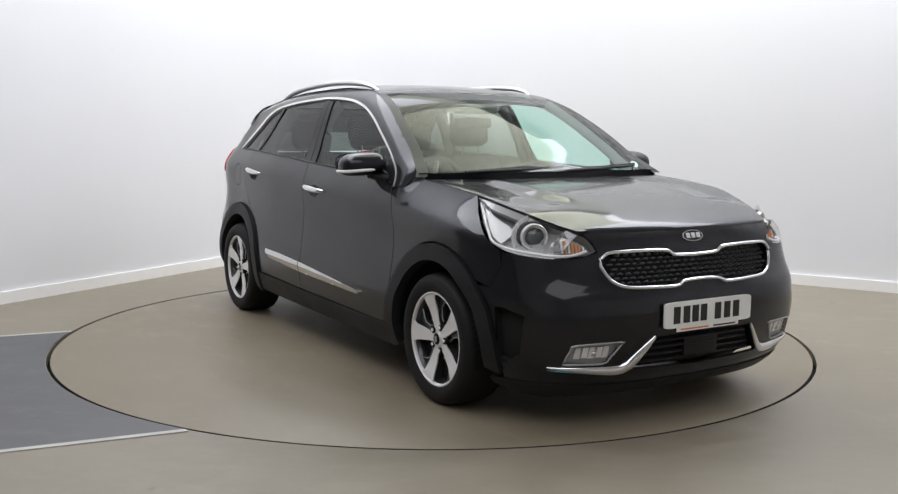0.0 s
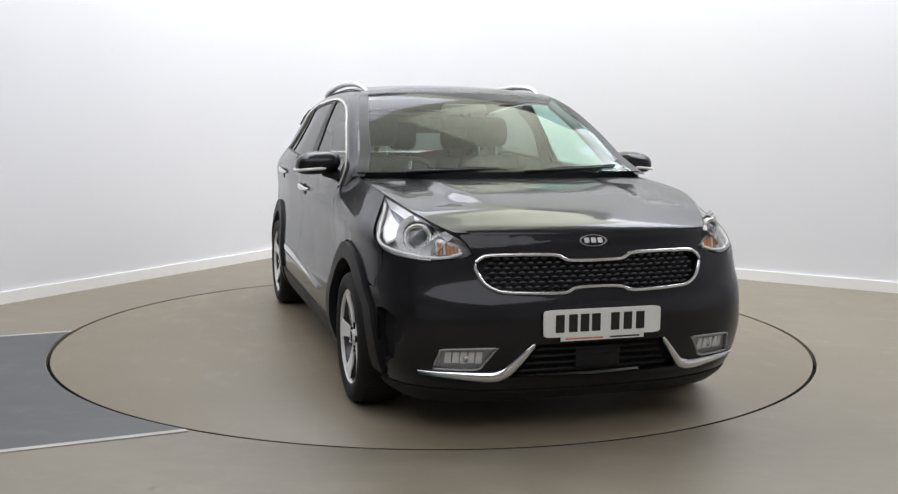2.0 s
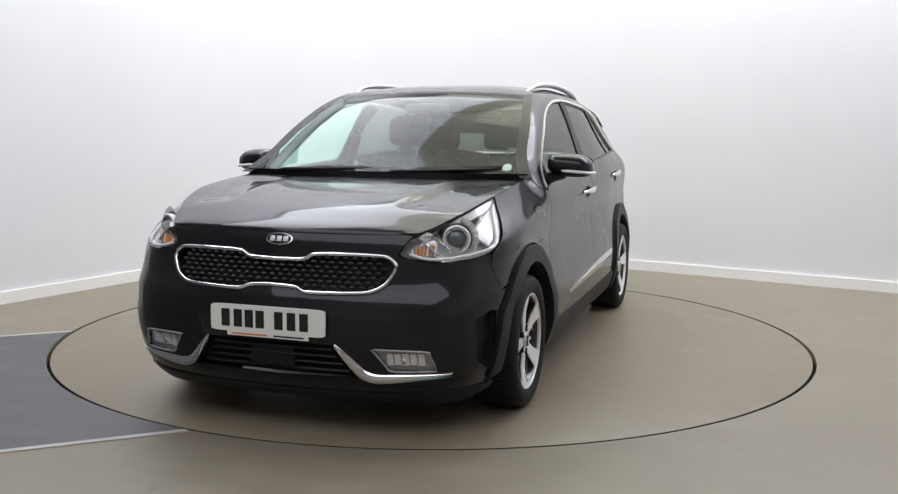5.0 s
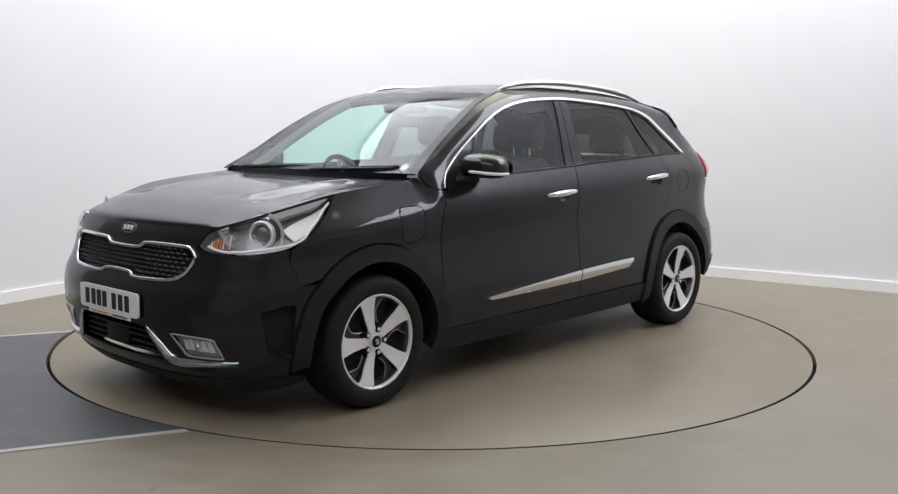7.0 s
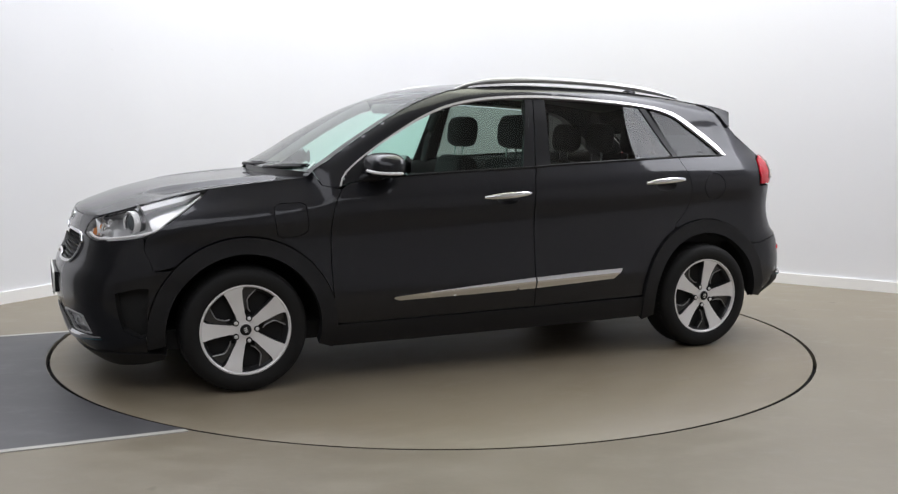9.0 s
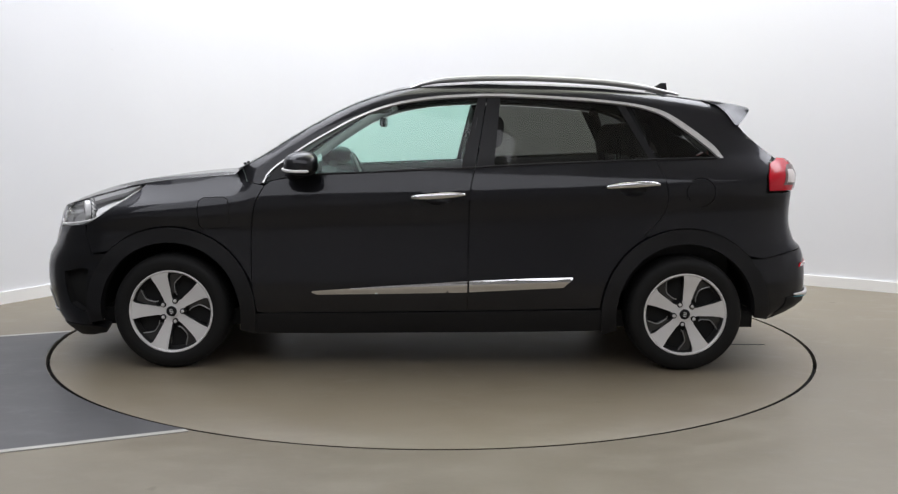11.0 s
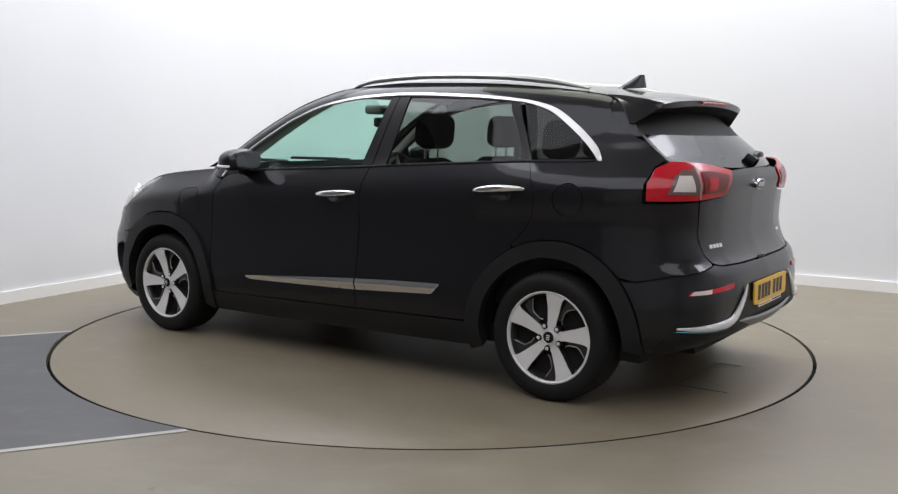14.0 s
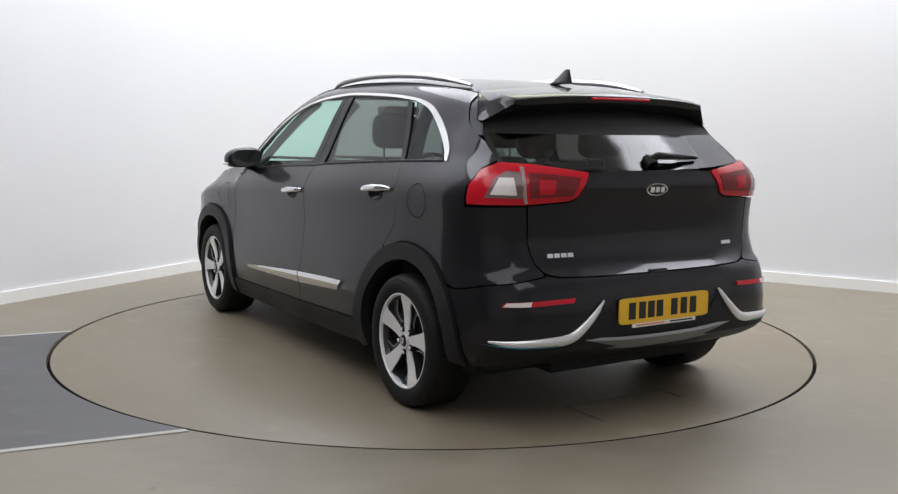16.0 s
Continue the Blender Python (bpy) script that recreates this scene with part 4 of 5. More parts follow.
def build_plate(car, c, d, mat):
    """A number plate at c, its face towards d along x; the writing is plain bars."""
    bm = bmesh.new()
    vs = ellipse(0, 0, .26, .0555, 40, 14)
    f = [bm.verts.new((c.x + d * .004, y, c.z + z)) for y, z in vs]
    b = [bm.verts.new((c.x - d * .004, y, c.z + z)) for y, z in vs]
    bm.faces.new(f)
    bm.faces.new(b[::-1])
    for i in range(40):
        bm.faces.new((f[i], b[i], b[(i + 1) % 40], f[(i + 1) % 40]))
    bmesh.ops.recalc_face_normals(bm, faces=bm.faces[:])
    p = part("number_plate", bm, mat, car, "white number plate" if mat is M_PLATE_W else "yellow number plate")
    x = c.x + d * .0042
    for y in (-.19, -.133, -.082, -.032, .053, .110, .166):
        y = y * d
        part("plate_bar", flat_bar(x, y - .019, y + .019, c.z - .036, c.z + .036, d), M_INK, p)
    bm = bmesh.new()
    box(bm, c.x - .003, c.x + .003, -.185, .185, c.z - .073, c.z - .0555)
    part("plate_surround", bm, M_PLATE_W, p, "white strip below the plate")
    x = c.x + d * .0032
    part("plate_print", flat_bar(x, *sorted((-.165 * d, .0)), c.z - .067, c.z - .061, d), M_ORANGE, p)
    part("plate_print", flat_bar(x, *sorted((.03 * d, .165 * d)), c.z - .067, c.z - .061, d), M_INK, p)
    # backing pad to the bumper
    bm = bmesh.new()
    box(bm, *sorted((c.x - d * .004, c.x - d * .06)), -.25, .25, c.z - .05, c.z + .05)
    part("plate_holder", bm, M_BLACK, p)


def build_badge(car, c, d, ry, rz, tilt):
    M = Matrix.Translation(c) @ Matrix.Rotation(radians(-tilt * d), 4, "Y")

    def oval(r, h0, h1):
        bm = bmesh.new()
        pts = [(r * math.cos(a), r * math.sin(a)) for a in np.linspace(0, 2 * math.pi, 37)[:-1]]
        f = [bm.verts.new((d * h1, y * ry / .06, z * rz / .06)) for y, z in pts]
        b = [bm.verts.new((d * h0, y * ry / .06, z * rz / .06)) for y, z in pts]
        bm.faces.new(f)
        bm.faces.new(b[::-1])
        for i in range(36):
            bm.faces.new((f[i], b[i], b[(i + 1) % 36], f[(i + 1) % 36]))
        bmesh.ops.recalc_face_normals(bm, faces=bm.faces[:])
        bm.transform(M)
        return bm
    b = part("badge", oval(.06, -.02, .006), M_CHROME, car, "oval chrome badge")
    part("badge_field", oval(.052, .004, .0075), M_BLACK, b, "black field")
    for y in (-.03, 0, .03):
        bm = bmesh.new()
        box(bm, *sorted((d * .006, d * .0095)), y - .011, y + .011, -rz * .45, rz * .45, .002)
        bm.transform(M)
        part("badge_bar", bm, M_BADGE, b)


build_nose(CAR)


# ------------------------------------------------------------------ tail
def build_tail(car):
    half = [(S_R, 1.088)] + on_rear([(.15, 1.087), (.30, 1.084), (.352, 1.081), (.356, 1.07), (.41, .98), (.445, .962), (.636, .949), (.632, .80), (.61, .715), (.575, .675), (.52, .661), (.3, .656)]) + [(S_R, .655)]
    gate = panel("tailgate", both(half, S_R), M_PAINT, car, 1, grid=.03, label="dark metallic painted tailgate")
    half = [(S_R, .648)] + on_rear([(.3, .649), (.52, .655), (.575, .666), (.60, .659), (.63, .655), (.72, .640)]) + mapped([(-1.90, .625), (-1.765, .595)])
    half += mapped(arch_out(1, 140, 186)) + mapped([(-1.82, .262), (-1.95, .29)]) + on_rear([(.72, .37), (.6, .385), (.3, .392)]) + [(S_R, .395)]
    panel("rear_bumper", both(half, S_R), M_PAINT, car, 1, grid=.03)
    val = [(S_R, .47)] + on_rear([(.28, .47), (.33, .53), (.345, .53), (.46, .415), (.55, .395), (.80, .392)]) + mapped([(-1.90, .39), (-1.84, .30), (-1.82, .255), (-1.95, .285)]) + on_rear([(.70, .30), (.5, .275), (.3, .26)]) + [(S_R, .255)]
    panel("rear_valance", both(val, S_R), M_CLAD, car, 1, off=.006, grid=.03, rim=.05, label="black plastic lower bumper")
    bm = bmesh.new()
    rows = []
    for k in range(25):
        y = -.46 + .92 * k / 24
        z = .372 + .02 * abs(y / .46) ** 3
        xx = -2.112 + .035 * abs(y / .46) ** 2
        rows.append([bm.verts.new(p) for p in ((xx - .006, y, z + .022), (xx - .012, y, z + .010), (xx + .015, y, z - .03), (xx + .16, y * .93, z - .085), (xx + .05, y, z + .022))])
    for A, B in zip(rows, rows[1:]):
        for i in range(4):
            bm.faces.new((A[i], B[i], B[i + 1], A[i + 1]))
    bmesh.ops.recalc_face_normals(bm, faces=bm.faces[:])
    part("skid_plate", bm, M_SKID, car, "worn grey satin skid plate")
    for q in (1, -1):
        lamp = part("tail_lamp", lifted(shrink(LAMP_R, .002), lift(.006, q), (), .02, .009, q > 0), M_RED, car, "red tail lamp wrapping round the corner")
        part("lamp_backing", lifted(LAMP_R, lift(-.004, q), (), .04, 0, q > 0), M_INNER, lamp)
        clear = [(s_rear(.665, z), z) for z in (.985, 1.03, 1.085)] + [(s_rearx(-1.905, 1.09), 1.088), (s_rearx(-1.885, 1.06), 1.06), (s_rearx(-1.868, .985), .985)]
        part("clear_insert", lifted(clear, lift(.009, q), (), .02, .004, q > 0), M_CLEARLAMP, lamp, "smoky clear lamp insert")
        bright = [(s_rear(.69, .99), .997), (s_rear(.69, 1.065), 1.062), (s_rearx(-1.900, 1.06), 1.062), (s_rearx(-1.888, .995), .997)]
        part("reverse_lamp", lifted(bright, lift(.0105, q), (), .02, .003, q > 0), M_WHITELAMP, lamp, "white reversing lamp")
        dark = on_rear([(.635, .985), (.635, 1.082), (.55, 1.078), (.405, 1.062), (.44, .992)])
        part("dark_insert", lifted(dark, lift(.009, q), (), .02, .004, q > 0), M_REDDARK, lamp)
        blk = on_rear([(.60, 1.0), (.60, 1.055), (.525, 1.052), (.53, 1.0)])
        part("brake_block", lifted(blk, lift(.0105, q), (), .02, .003, q > 0), M_RED, lamp, "bright red block")
        div = on_rear([(.655, .962), (.655, 1.105), (.642, 1.104), (.642, .962)])
        part("lamp_divider", lifted(div, lift(.0095, q), (), .02, .003, q > 0), M_CLEARGREY, lamp, "pale grey divider")
        ref = on_rear([(.77, .547), (.755, .567), (.47, .577), (.48, .557)])
        r = part("bumper_reflector", lifted(ref, lift(.006, q), (), .02, .01, q > 0), M_RED, car, "long red bumper reflector")
        wh = on_rear([(.765, .549), (.752, .565), (.665, .570), (.672, .551)])
        part("clear_end", lifted(wh, lift(.0075, q), (), .02, .004, q > 0), M_WHITELAMP, r)
        blade = line(mapped([(-1.94, .405)]) + on_rear([(.72, .402), (.60, .403), (.525, .408), (.47, .428), (.40, .487), (.335, .556)]), 34)
        rad = [.003 + .018 * math.sin(math.pi * ((k + .5) / 34) ** 1.2) ** .7 for k in range(34)]
        t = part("bumper_blade", tube(skin_line(blade, .010, q), rad, 10, flat=.6), M_TRIM, car, "bright satin chrome bumper blade")
        part("blade_edge", tube(skin_line([(s, z - .013) for s, z in blade[:18]], .009, q), [.5 * v for v in rad[:18]], 8), M_BLUE, t, "blue metallic edge")
    build_plate(car, Vector((-2.108, 0, .502)), -1, M_PLATE_Y)
    build_badge(car, Vector((-2.034, 0, 1.009)), -1, .062, .027, -12)
    for y0, y1, z0, z1 in ((.425, .555, .735, .752), (-.52, -.44, .742, .757)):
        n = 4 if y1 > 0 else 1
        for k in range(n):
            w = (y1 - y0) / n
            q = on_rear([(max(abs(y0 + w * k), abs(y0 + w * k + w * .8)), z0), (max(abs(y0 + w * k), abs(y0 + w * k + w * .8)), z1), (min(abs(y0 + w * k), abs(y0 + w * k + w * .8)), z1), (min(abs(y0 + w * k), abs(y0 + w * k + w * .8)), z0)])
            part("name_badge", lifted(q, lift(.003, 1 if y1 > 0 else -1), (), .02, .004, y1 > 0), M_BADGE, gate, "small chrome model badge")
    bm = bmesh.new()
    box(bm, -2.062, -2.03, -.055, .055, .640, .664, .004)
    part("tailgate_release", bm, M_BLACK, gate)
    # rear glass
    E = [(-1.56, 1.365), (-1.632, 1.297), (-1.73, 1.213), (-1.80, 1.155), (-1.855, 1.118)]
    C = [(-1.68, 1.365), (-1.765, 1.297), (-1.866, 1.213), (-1.937, 1.150), (-2.008, 1.090)]
    rows = []
    for (ex, ez), (cx, cz) in zip(curve(E, 14), curve(C, 14)):
        rows.append((Vector((cx, 0, cz)), Vector((ex, skin(s_rearx(ex, ez), ez).y - .004, ez))))
    # top rows in black: glass border plus the spoiler's shade as colour
    part("rear_glass_band", top_patch(rows[:7], -.97, .97), M_INNER, car, "black glass border with the spoiler's shade put in")
    part("rear_glass", top_patch(rows[6:], -.97, .97), M_REARGLASS, car, "dark rear glass").visible_shadow = False
    for s in (-1, 1):
        part("rear_glass_border", top_patch(rows, .97 * s, 1.0 * s, n=4), M_BLACK, car)
    # spoiler: painted top and side wedges; below the lip its shade is coloured black
    def section(b):
        a = abs(b)
        e = step(a, .82, 1.0)
        tip = -1.785 + .035 * a ** 2.5
        zt = 1.412 - .026 * a ** 2.2
        mid = [(-1.47, .57 * a, 1.464 - .034 * a ** 2), (-1.58, .57 * a, 1.454 - .034 * a ** 2), (-1.70, .565 * a, 1.436 - .034 * a ** 2), (tip + .006, .55 * a, zt + .006), (tip, .55 * a, zt),
               (tip + .010, .55 * a, zt - .028), (tip + .05, .56 * a, zt - .036), (-1.66, .57 * a, 1.345), (-1.60, .57 * a, 1.36)]
        end = [(-1.475, .560, 1.432), (-1.565, .562, 1.424), (-1.665, .556, 1.408), (-1.740, .548, 1.388), (-1.745, .549, 1.380),
               (-1.738, .556, 1.368), (-1.700, .606, 1.333), (-1.658, .660, 1.297), (-1.634, .669, 1.296)]
        return [(p[0] + (q[0] - p[0]) * e, math.copysign(p[1] + (q[1] - p[1]) * e, b), p[2] + (q[2] - p[2]) * e) for p, q in zip(mid, end)]

    sections = [section(b) for b in np.linspace(-1, 1, 61)]

    def strip(i0, i1):
        bm = bmesh.new()
        rings = [[bm.verts.new(p) for p in s[i0:i1]] for s in sections]
        for A, B in zip(rings, rings[1:]):
            for i in range(len(A) - 1):
                bm.faces.new((A[i], B[i], B[i + 1], A[i + 1]))
        return bm
    bm = strip(0, 6)
    for s, g in ((sections[0], -1), (sections[-1], 1)):
        pts = s + [(-1.59, .640 * g, 1.362), (-1.548, .609 * g, 1.402), (-1.505, .582 * g, 1.422)]
        rim = [bm.verts.new((x, y + .002 * g, z)) for x, y, z in pts]
        hub = bm.verts.new((-1.625, .604 * g, 1.378))
        for i in range(len(rim)):
            bm.faces.new((hub, rim[i], rim[(i + 1) % len(rim)]))
    bmesh.ops.recalc_face_normals(bm, faces=bm.faces[:])
    sp = part("roof_spoiler", bm, M_PAINT, car, "dark painted roof spoiler over the rear glass")
    part("spoiler_underside", strip(5, 9), M_INNER, sp, "underside with its shade painted black")
    for g in (1, -1):
        edge = [(s_rearx(x, z), z) for x, z in ((-1.38, 1.437), (-1.50, 1.421), (-1.56, 1.395), (-1.61, 1.345), (-1.655, 1.297), (-1.70, 1.238), (-1.63, 1.24), (-1.52, 1.34), (-1.42, 1.40))]
        panel("quarter_panel_edge", edge, M_PAINT, car, g, off=-.004, grid=.03, rim=.01)
        seam = [(-1.478, .566, 1.432), (-1.508, .585, 1.421), (-1.552, .614, 1.400), (-1.595, .643, 1.358), (-1.634, .671, 1.298), (-1.658, .663, 1.297)]
        part("spoiler_joint", tube([(x, y * g, z) for x, y, z in seam], .0025, 6), M_INNER, sp, "dark joint line")
    pts = [(-1.790 + .035 * abs(y / .655) ** 2.5, y, 1.400 - .030 * abs(y / .655) ** 2.2) for y in np.linspace(-.17, .17, 12)]
    part("brake_light", tube(pts, .0065, 8), M_RED, sp, "red high-level brake light")
    # rear wiper
    bm = lathe([(.0, .03), (.022, .028), (.027, .0), (.027, -.03)], 20)
    bm.transform(Matrix.Translation((-1.985, .0, 1.125)) @ Matrix.Rotation(radians(55), 4, "Y") @ Matrix.Rotation(radians(90), 4, "X"))
    w = part("rear_wiper", bm, M_BLACK, car, "black rear wiper")
    part("wiper_arm", tube([(-1.995, .0, 1.135), (-2.005, -.03, 1.152), (-1.985, -.16, 1.150), (-1.958, -.26, 1.146), (-1.945, -.33, 1.142)], [.016, .018, .014, .010, .005], 10), M_BLACK, w)
    part("wiper_blade", tube([(-1.975, .02, 1.140), (-1.972, -.16, 1.138), (-1.940, -.33, 1.138)], .006, 6), M_CLAD, w)


build_tail(CAR)


# ------------------------------------------------------------------ roof fittings and mirrors
def build_roof_fittings(car):
    for g in (1, -1):
        pts = curve([(.125, .53, 1.478), (.04, .545, 1.508), (-.12, .553, 1.532), (-.45, .555, 1.543), (-.85, .55, 1.530), (-1.12, .54, 1.505), (-1.28, .53, 1.478), (-1.36, .525, 1.462)], 40)
        rad = [.006 + .0105 * min(1, 6 * min(k + .5, 39.5 - k) / 40) for k in range(40)]
        part("roof_rail", tube([(x, y * g, z) for x, y, z in pts], rad, 10, flat=1.3), M_SATIN, car, "satin silver roof rail")
    bm = bmesh.new()
    rings = []
    for t in np.linspace(0, 1, 9):
        z = 1.485 + .068 * t
        x0, x1 = -1.245 - .135 * t ** .8, -1.42 + .008 * t
        w = .028 * (1 - t) + .004
        rings.append([bm.verts.new(p) for p in ((x0, 0, z), ((x0 * 2 + x1) / 3, w, z), (x1, w * .5, z), (x1, -w * .5, z), ((x0 * 2 + x1) / 3, -w, z))])
    for A, B in zip(rings, rings[1:]):
        for i in range(5):
            bm.faces.new((A[i], A[(i + 1) % 5], B[(i + 1) % 5], B[i]))
    bm.faces.new(rings[-1])
    bmesh.ops.recalc_face_normals(bm, faces=bm.faces[:])
    part("roof_antenna", bm, M_PAINT, car, "shark fin roof antenna", sharp=50)
    for g in (1, -1):
        # mirror housing: a rounded shell, flatter on the side of the glass
        def shell(scale, z0, z1, push=0.0):
            bm = bmesh.new()
            n, m = 28, 18
            rows = []
            for i in range(m + 1):
                v = -math.pi / 2 + math.pi * i / m
                row = []
                for j in range(n):
                    u = 2 * math.pi * j / n
                    cx, cy, cz = math.cos(v) * math.cos(u), math.cos(v) * math.sin(u), math.sin(v)
                    f = lambda c, p: math.copysign(abs(c) ** p, c)
                    x = .64 + (.105 if cx > 0 else .075) * f(cx, .8) * scale + .03 * (cy < 0) * cy * -1
                    y = .912 + .115 * f(cy, .75) * scale
                    z = 1.078 + (.066 if cz > 0 else .056) * f(cz, .75) * scale - .012 * cy
                    row.append(bm.verts.new((x, y * g, min(max(z, z0), z1))))
                rows.append(row)
            for A, B in zip(rows, rows[1:]):
                for j in range(n):
                    bm.faces.new((A[j], A[(j + 1) % n], B[(j + 1) % n], B[j]))
            bmesh.ops.remove_doubles(bm, verts=bm.verts[:], dist=1e-5)
            bmesh.ops.recalc_face_normals(bm, faces=bm.faces[:])
            return bm
        h = part("door_mirror", shell(1.0, 1.046, 1.2), M_PAINT, car, "dark painted door mirror with an indicator strip")
        part("mirror_base", shell(.965, .9, 1.05), M_BLACK, h, "black lower shell")
        pts = []
        for k in range(22):
            u = radians(-38 + 150 * k / 21)
            f = lambda c, p: math.copysign(abs(c) ** p, c)
            cx, cy = math.cos(u), math.sin(u)
            pts.append((.64 + (.107 if cx > 0 else .077) * f(cx, .8), (.912 + .117 * f(cy, .75)) * g, 1.056 - .010 * cy))
        part("indicator_strip", tube(pts[4:], [.003] + [.0075] * 16 + [.004], 8), M_BASE, h, "white indicator strip")
        part("mirror_arm", tube([(.66, .87 * g, 1.04), (.70, .82 * g, 1.022), (.73, .785 * g, 1.005)], [.030, .028, .034], 12, flat=1.3), M_BLACK, h)
        bm = bmesh.new()
        vs = [bm.verts.new((.560, (.918 + y) * g, 1.083 + z)) for y, z in ellipse(0, 0, .094, .050, 28, 3)]
        bm.faces.new(vs)
        part("mirror_glass", bm, M_CHROME, h, "mirror glass")


build_roof_fittings(CAR)


# ------------------------------------------------------------------ wheels
def build_wheel(car, x, g):
    w = new("wheel")
    w.parent = car
    w["label"] = "five-spoke machined alloy wheel with a black tyre"
    w.matrix_basis = pose(x, .884 * g, HUB_Z) @ (pose(0, 0, 0) if g > 0 else pose(0, 0, 0, 0, 0, 180)) @ pose(0, 0, 0, 0, 17.5 if x > 0 else -9, 0)
    R = TYRE_R
    bm = lathe([(.214, -.012), (.222, .004), (.235, .010), (.262, .012), (.285, .006), (.298, -.010), (R - .004, -.028), (R, -.06), (R, -.155), (R - .004, -.19), (.296, -.21), (.26, -.222), (.222, -.215), (.212, -.20)], 72)
    t = part("tyre", bm, M_RUBBER, w)
    bm = bmesh.new()
    for k in range(72):
        a = 2 * math.pi * k / 72
        for y0, y1 in ((-.085, -.03), (-.19, -.13)):
            tube([((R - .0028) * math.cos(a + d), y, (R - .0028) * math.sin(a + d)) for y, d in ((y0, .03), (y1, 0))], .0035, 4, bm=bm)
    tagged(part("tread", bm, M_INNER, t), kind="stuff")
    rim = part("rim", lathe([(.214, -.20), (.205, -.19), (.196, -.12), (.192, -.05), (.200, -.022), (.208, -.012)], 72), M_ALLOY_DARK, w)
    part("rim_lip", lathe([(.206, -.014), (.207, -.004), (.213, .002), (.219, .000), (.221, -.008), (.214, -.014)], 96), M_ALLOY, rim, "bright machined rim lip")

    def plate(poly, y_of, thick, bm):
        v, tris = cdt(poly, (), .018)
        f = [bm.verts.new((a, y_of(a, b), b)) for a, b in v]
        for q in tris:
            bm.faces.new([f[i] for i in q[::-1]])
        border = [e for e in bm.edges if len(e.link_faces) == 1]
        r = bmesh.ops.extrude_edge_only(bm, edges=border)
        for q in (q for q in r["geom"] if isinstance(q, bmesh.types.BMVert)):
            q.co.y -= thick
        return bm
    dish = lambda a, b: -.016 - .012 * (1 - min(1, math.hypot(a, b) / .2)) ** 2 + .012 * step(math.hypot(a, b), .12, .205)
    for k in range(5):
        rot = lambda pts, a0: [(r * math.cos(radians(a + a0)), r * math.sin(radians(a + a0))) for r, a in pts]
        a0 = 90 + 72 * k
        side = [(.024, .046), (.022, .075), (.028, .11), (.035, .155), (.042, .185), (.052, .199)]
        back = [(-.044, .202), (-.040, .185), (-.033, .155), (-.027, .11), (-.022, .075), (-.024, .046)]
        top = [(.208 * math.sin(radians(d)), .208 * math.cos(radians(d))) for d in (14.5, 9, 3, -3, -8, -12)]
        ca, sa = math.cos(radians(a0)), math.sin(radians(a0))
        face = [(r * ca - l * sa, r * sa + l * ca) for l, r in side + top + back]
        s = part("spoke", plate(face[::-1], dish, .007, bmesh.new()), M_ALLOY, rim, "machined silver spoke")
        under = [(p * .995, q * .995) for p, q in face]
        part("spoke_wall", plate(under[::-1], lambda a, b: dish(a, b) - .006, .045, bmesh.new()), M_ALLOY_DARK, s, "dark grey painted spoke side")
        # pocket between the spokes: black plate for its shade, and a stepped wall
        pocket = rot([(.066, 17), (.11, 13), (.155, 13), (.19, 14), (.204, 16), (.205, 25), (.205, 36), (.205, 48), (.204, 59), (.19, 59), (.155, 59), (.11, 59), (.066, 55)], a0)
        part("pocket_shade", plate(pocket, lambda a, b: -.062, .01, bmesh.new()), M_INNER, rim)
        step_in = rot([(.085, 16), (.12, 14), (.155, 14), (.19, 15), (.200, 18), (.200, 34), (.188, 32), (.150, 23), (.10, 26)], a0)
        part("stepped_wall", plate(step_in, lambda a, b: -.034, .03, bmesh.new()), M_ALLOY_DARK, rim, "dark grey painted pocket wall")
        ledge = [(x, -.0325, z) for x, z in rot([(.200, 34), (.188, 32), (.150, 23.5), (.118, 24.5), (.098, 28), (.088, 35)], a0)]
        part("pocket_edge", tube([tuple(p) for p in curve(ledge, 16)], .0032, 6), M_LEDGE, rim, "grey bevelled pocket edge")
        bm = lathe([(.0, .008), (.0055, .008), (.009, .004), (.010, -.014)], 12)
        bm.transform(Matrix.Translation((.0565 * math.cos(radians(a0 + 36)), -.018, .0565 * math.sin(radians(a0 + 36)))))
        part("wheel_nut", bm, M_ALLOY, rim)
        # black collar paints the shade in the nut's recess
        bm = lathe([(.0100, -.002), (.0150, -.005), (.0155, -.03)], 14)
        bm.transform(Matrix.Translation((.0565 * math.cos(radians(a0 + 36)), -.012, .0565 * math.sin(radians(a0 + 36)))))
        part("nut_recess_shade", bm, M_INNER, rim)
    part("hub_plate", lathe([(.0, -.022), (.050, -.024), (.056, -.05)], 40), M_ALLOY, rim)
    cap = part("hub_cap", lathe([(.0, -.006), (.022, -.007), (.0275, -.011), (.029, -.03)], 40), M_BLACK, w, "black centre cap")
    part("cap_ring", lathe([(.0275, -.0105), (.0300, -.009), (.0312, -.014), (.029, -.024)], 40), M_ALLOY, cap)
    for z in (-.009, 0, .009):
        bm = bmesh.new()
        box(bm, -.008, .008, -.007, -.0045, z - .0022, z + .0022)
        part("cap_bar", bm, M_ALLOY, cap)
    part("brake_disc", lathe([(.05, -.105), (.142, -.105), (.142, -.125), (.05, -.125)], 48), M_STEEL, w)


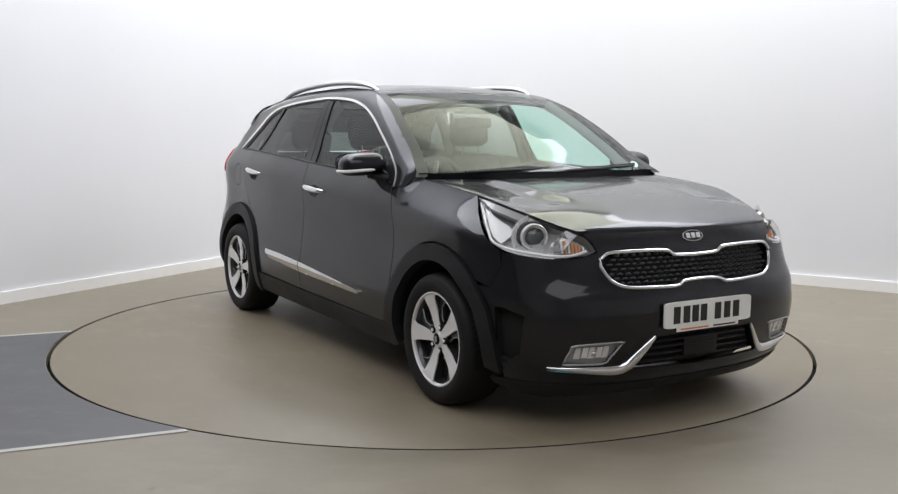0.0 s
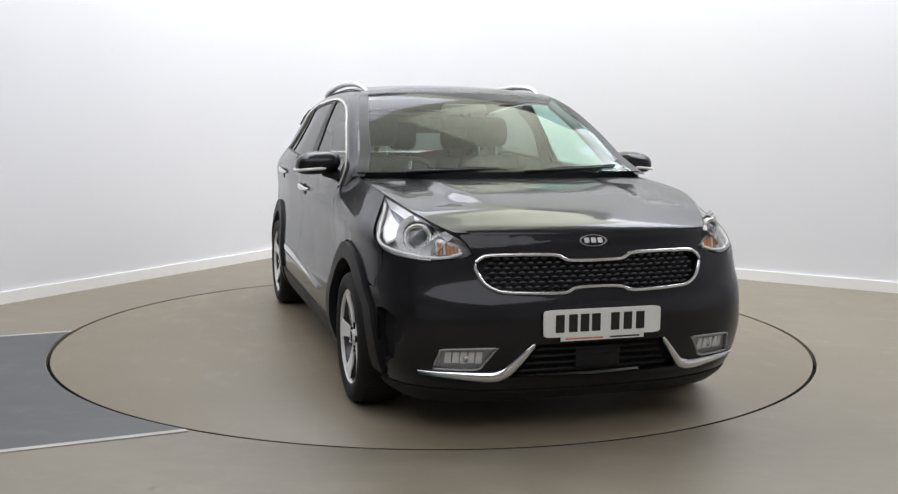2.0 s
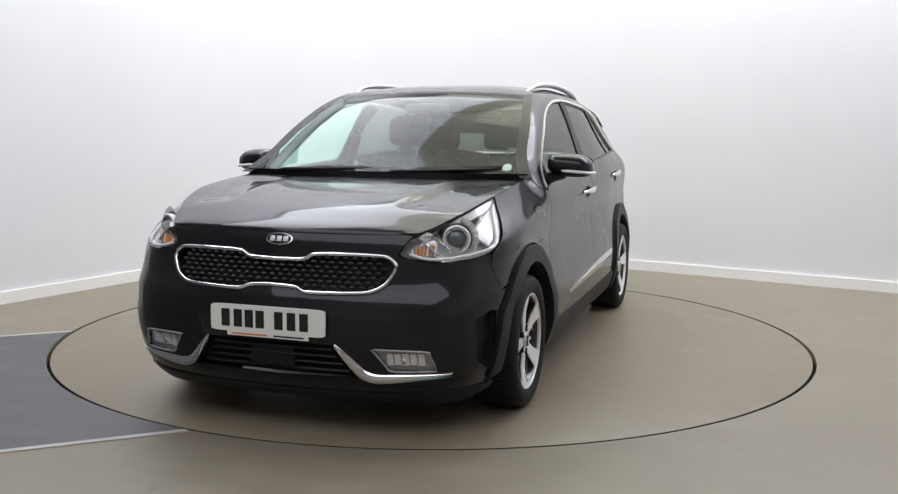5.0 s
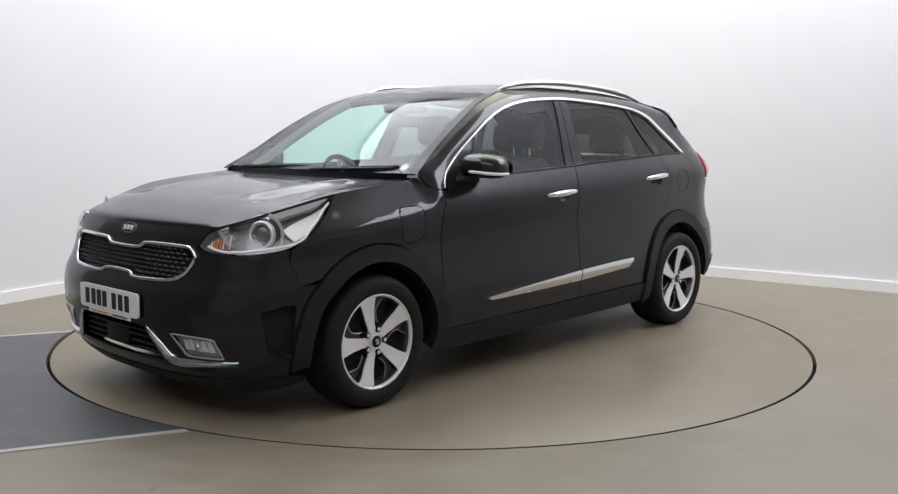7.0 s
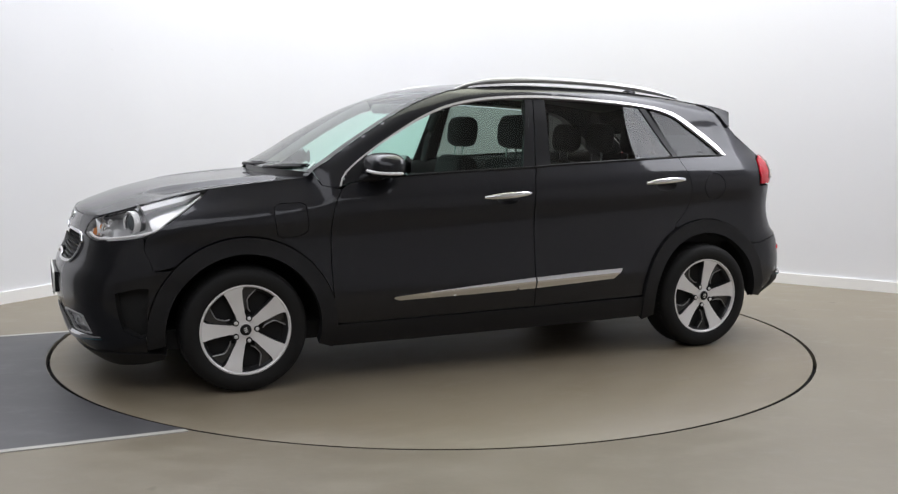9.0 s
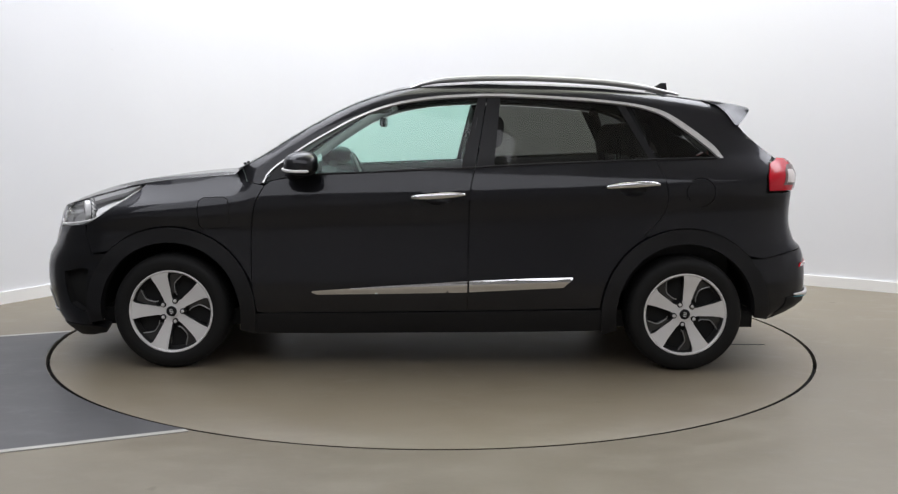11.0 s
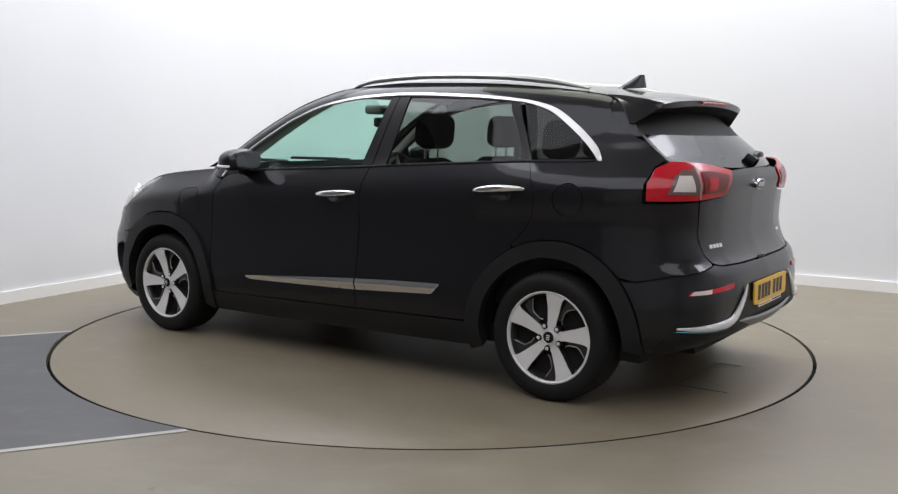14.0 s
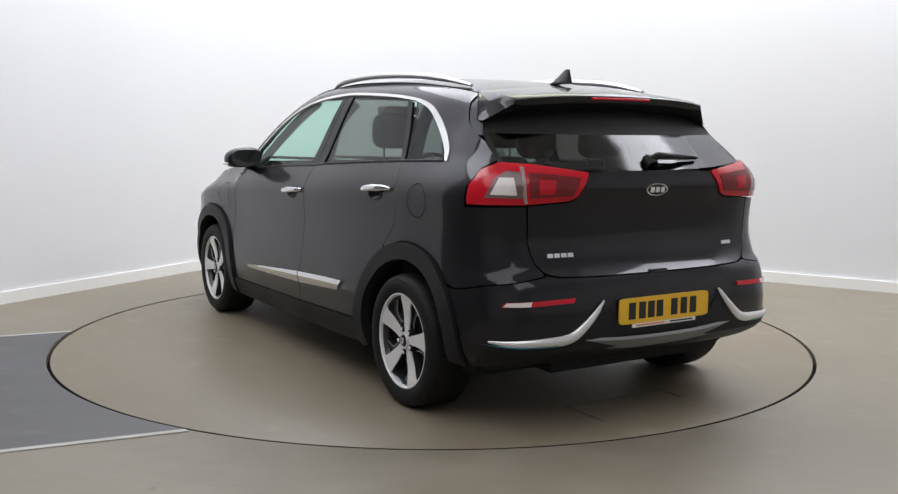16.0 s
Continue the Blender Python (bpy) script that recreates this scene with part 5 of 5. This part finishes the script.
for wx in (1.35, -1.35):
    for wg in (1, -1):
        build_wheel(CAR, wx, wg)


# ------------------------------------------------------------------ underbody and cabin
def rounded(bm, x0, x1, y0, y1, z0, z1, r):
    box(bm, x0, x1, y0, y1, z0, z1)
    bmesh.ops.bevel(bm, geom=bm.edges[:], offset=r, segments=4, profile=.5, affect="EDGES")
    return bm


def build_seat(car, x, y, w, back, head, rows_name):
    s = new(rows_name)
    s.parent = car
    s["label"] = "dark cloth seat with a headrest"
    s.location = (x, y, 0)
    part("cushion", rounded(bmesh.new(), -.02, .50, -w / 2, w / 2, .42, .60, .06), M_SEAT, s)
    bm = rounded(bmesh.new(), -.07, .07, -w / 2, w / 2, 0, back, .055)
    for v in bm.verts:
        k = v.co.z / back
        v.co.y *= 1 - .22 * step(k, .55, 1)
    bm.transform(pose(0, 0, .52, 0, -16, 0))
    part("backrest", bm, M_SEAT, s)
    top = Vector((-math.sin(radians(16)) * back, 0, .52 + math.cos(radians(16)) * back))
    hw = head
    bm = rounded(bmesh.new(), -.075, .06, -hw / 2, hw / 2, .06, .255, .06)
    bm.transform(Matrix.Translation(top) @ pose(0, 0, 0, 0, -6, 0))
    part("headrest", bm, M_SEAT, s)
    for d in (-.06, .06):
        part("headrest_post", tube([top + Vector((0, d, -.03)), top + Vector((0, d, .08))], .006, 8), M_CHROME, s)


def build_cabin(car):
    bm = bmesh.new()
    box(bm, -1.75, 1.75, -.74, .74, .21, .30)
    box(bm, -.95, .95, -.80, .80, .22, .34)
    box(bm, 1.0, 1.72, -.45, .45, .20, .80)
    box(bm, -1.9, -1.0, -.45, .45, .22, .60)
    part("underbody", bm, M_INNER, car, smooth=False)
    bm = bmesh.new()
    box(bm, -1.80, -1.05, -.74, .74, .60, .66)
    part("boot_floor", bm, M_SEAT, car, smooth=False)
    # door linings
    for g in (1, -1):
        bm = bmesh.new()
        rows = []
        for x in np.linspace(.92, -1.62, 20):
            zb = np.interp(-x, [-p[0] for p in BELT], [p[1] for p in BELT])
            y = half_width(x, zb) - .05
            rows.append([bm.verts.new((x, (y - .0) * g, zb - .008)), bm.verts.new((x, (y - .03) * g, zb - .05)), bm.verts.new((x, (y - .04) * g, .40)), bm.verts.new((x, (y + .025) * g, zb - .012))])
        for A, B in zip(rows, rows[1:]):
            for i, j in ((0, 1), (1, 2), (3, 0)):
                bm.faces.new((A[i], B[i], B[j], A[j]))
        part("door_lining", bm, M_DASH, car)
        # inner pillars
        for pts, r in (([(-.215, .74, 1.05), (-.25, .685, 1.28), (-.28, .59, 1.41)], .035), ([(-1.15, .72, 1.08), (-1.12, .65, 1.26), (-1.06, .56, 1.39)], .045), ([(-1.58, .64, 1.10), (-1.52, .59, 1.25), (-1.43, .50, 1.36)], .05),
                       ([(.86, .72, 1.03), (.62, .665, 1.20), (.40, .61, 1.34), (.24, .575, 1.42)], .030)):
            part("pillar_lining", tube([(x, y * g, z) for x, y, z in curve(pts, 10)], r, 10, flat=.55), M_DASH if r > .032 else M_LINER, car)
    rows = [(Vector((c.x - .02, 0, c.z - .035)), Vector((e.x, e.y - .03, e.z - .03))) for c, e in TOP if e.x < .27]
    part("headliner", top_patch(rows, -1, 1), M_LINER, car, "pale cloth headliner")
    # dashboard
    bm = bmesh.new()
    rings = []
    for y in np.linspace(-.73, .73, 25):
        hump = .035 * math.exp(-((y + .37) / .17) ** 2)
        prof = [(1.02, 1.005), (.86, 1.003 + hump * .3), (.70, .995 + hump), (.62, .975 + hump), (.575, .93), (.59, .80), (.64, .62), (.95, .60)]
        rings.append([bm.verts.new((x - .09 * (y / .73) ** 2, y, z)) for x, z in prof])
    for A, B in zip(rings, rings[1:]):
        for i in range(len(A)):
            j = (i + 1) % len(A)
            bm.faces.new((A[i], B[i], B[j], A[j]))
    bmesh.ops.recalc_face_normals(bm, faces=bm.faces[:])
    d = part("dashboard", bm, M_DASH, car, "dark moulded dashboard")
    bm = bmesh.new()
    box(bm, .56, .585, -.11, .11, .86, .955, .008)
    part("screen", bm, M_BLACK, d, "black centre screen")
    # steering wheel, on the car's right
    M = pose(.44, -.37, .935, 0, -66, 0)
    bm = bmesh.new()
    tube([(.18 * math.cos(a), .18 * math.sin(a), 0) for a in np.linspace(0, 2 * math.pi, 33)[:-1]], .0155, 10, True, bm=bm)
    bm.transform(M)
    w = part("steering_wheel", bm, M_BLACK, car, "black steering wheel")
    bm = bmesh.new()
    rounded(bm, -.06, .06, -.07, .07, -.03, .02, .02)
    bm.transform(M)
    part("airbag_cover", bm, M_DASH, w)
    for a in (0, 180, 270):
        bm = tube([(.05 * math.cos(radians(a + 90)), .05 * math.sin(radians(a + 90)), 0), (.175 * math.cos(radians(a + 90)), .175 * math.sin(radians(a + 90)), 0)], .014, 8, flat=.6)
        bm.transform(M)
        part("wheel_spoke", bm, M_SATIN, w)
    for y in (-.37, .37):
        build_seat(car, -.15, y, .50, .60, .27, "front_seat")
    for y, hw in ((-.42, .25), (0, .21), (.42, .25)):
        build_seat(car, -.98, y, .42, .56, hw, "rear_seat")
    # camera pod and mirror at the top of the windscreen
    bm = bmesh.new()
    rounded(bm, .24, .38, -.12, .12, 1.355, 1.41, .02)
    p = part("sensor_pod", bm, M_POD, car, "grey sensor housing behind the windscreen")
    bm = bmesh.new()
    rounded(bm, .27, .305, -.125, .125, 1.275, 1.335, .016)
    part("rear_view_mirror", bm, M_BLACK, p)
    # round sticker low on the windscreen
    bm = bmesh.new()
    c, e = TOP[2]
    b = .86
    o = Vector((c.x + (e.x - c.x) * b * b - .004, e.y * b, c.z + (e.z - c.z) * b ** 2.4 - .004))
    bm.faces.new([bm.verts.new(o + Vector((-.017 * math.sin(a), .025 * math.cos(a), .017 * math.sin(a)))) for a in np.linspace(0, 2 * math.pi, 21)[:-1]])
    part("windscreen_sticker", bm, M_PLATE_W, car, "small round white sticker")


build_cabin(CAR)


for piece in CAR.children:
    piece.location = piece.location + OFF


def motions():
    rows = [(t, pose(0, 0, 0, 0, 0, a)) for t, a in TURN]
    walk(TURNTABLE, rows)
    walk(CAR, rows)


motions()
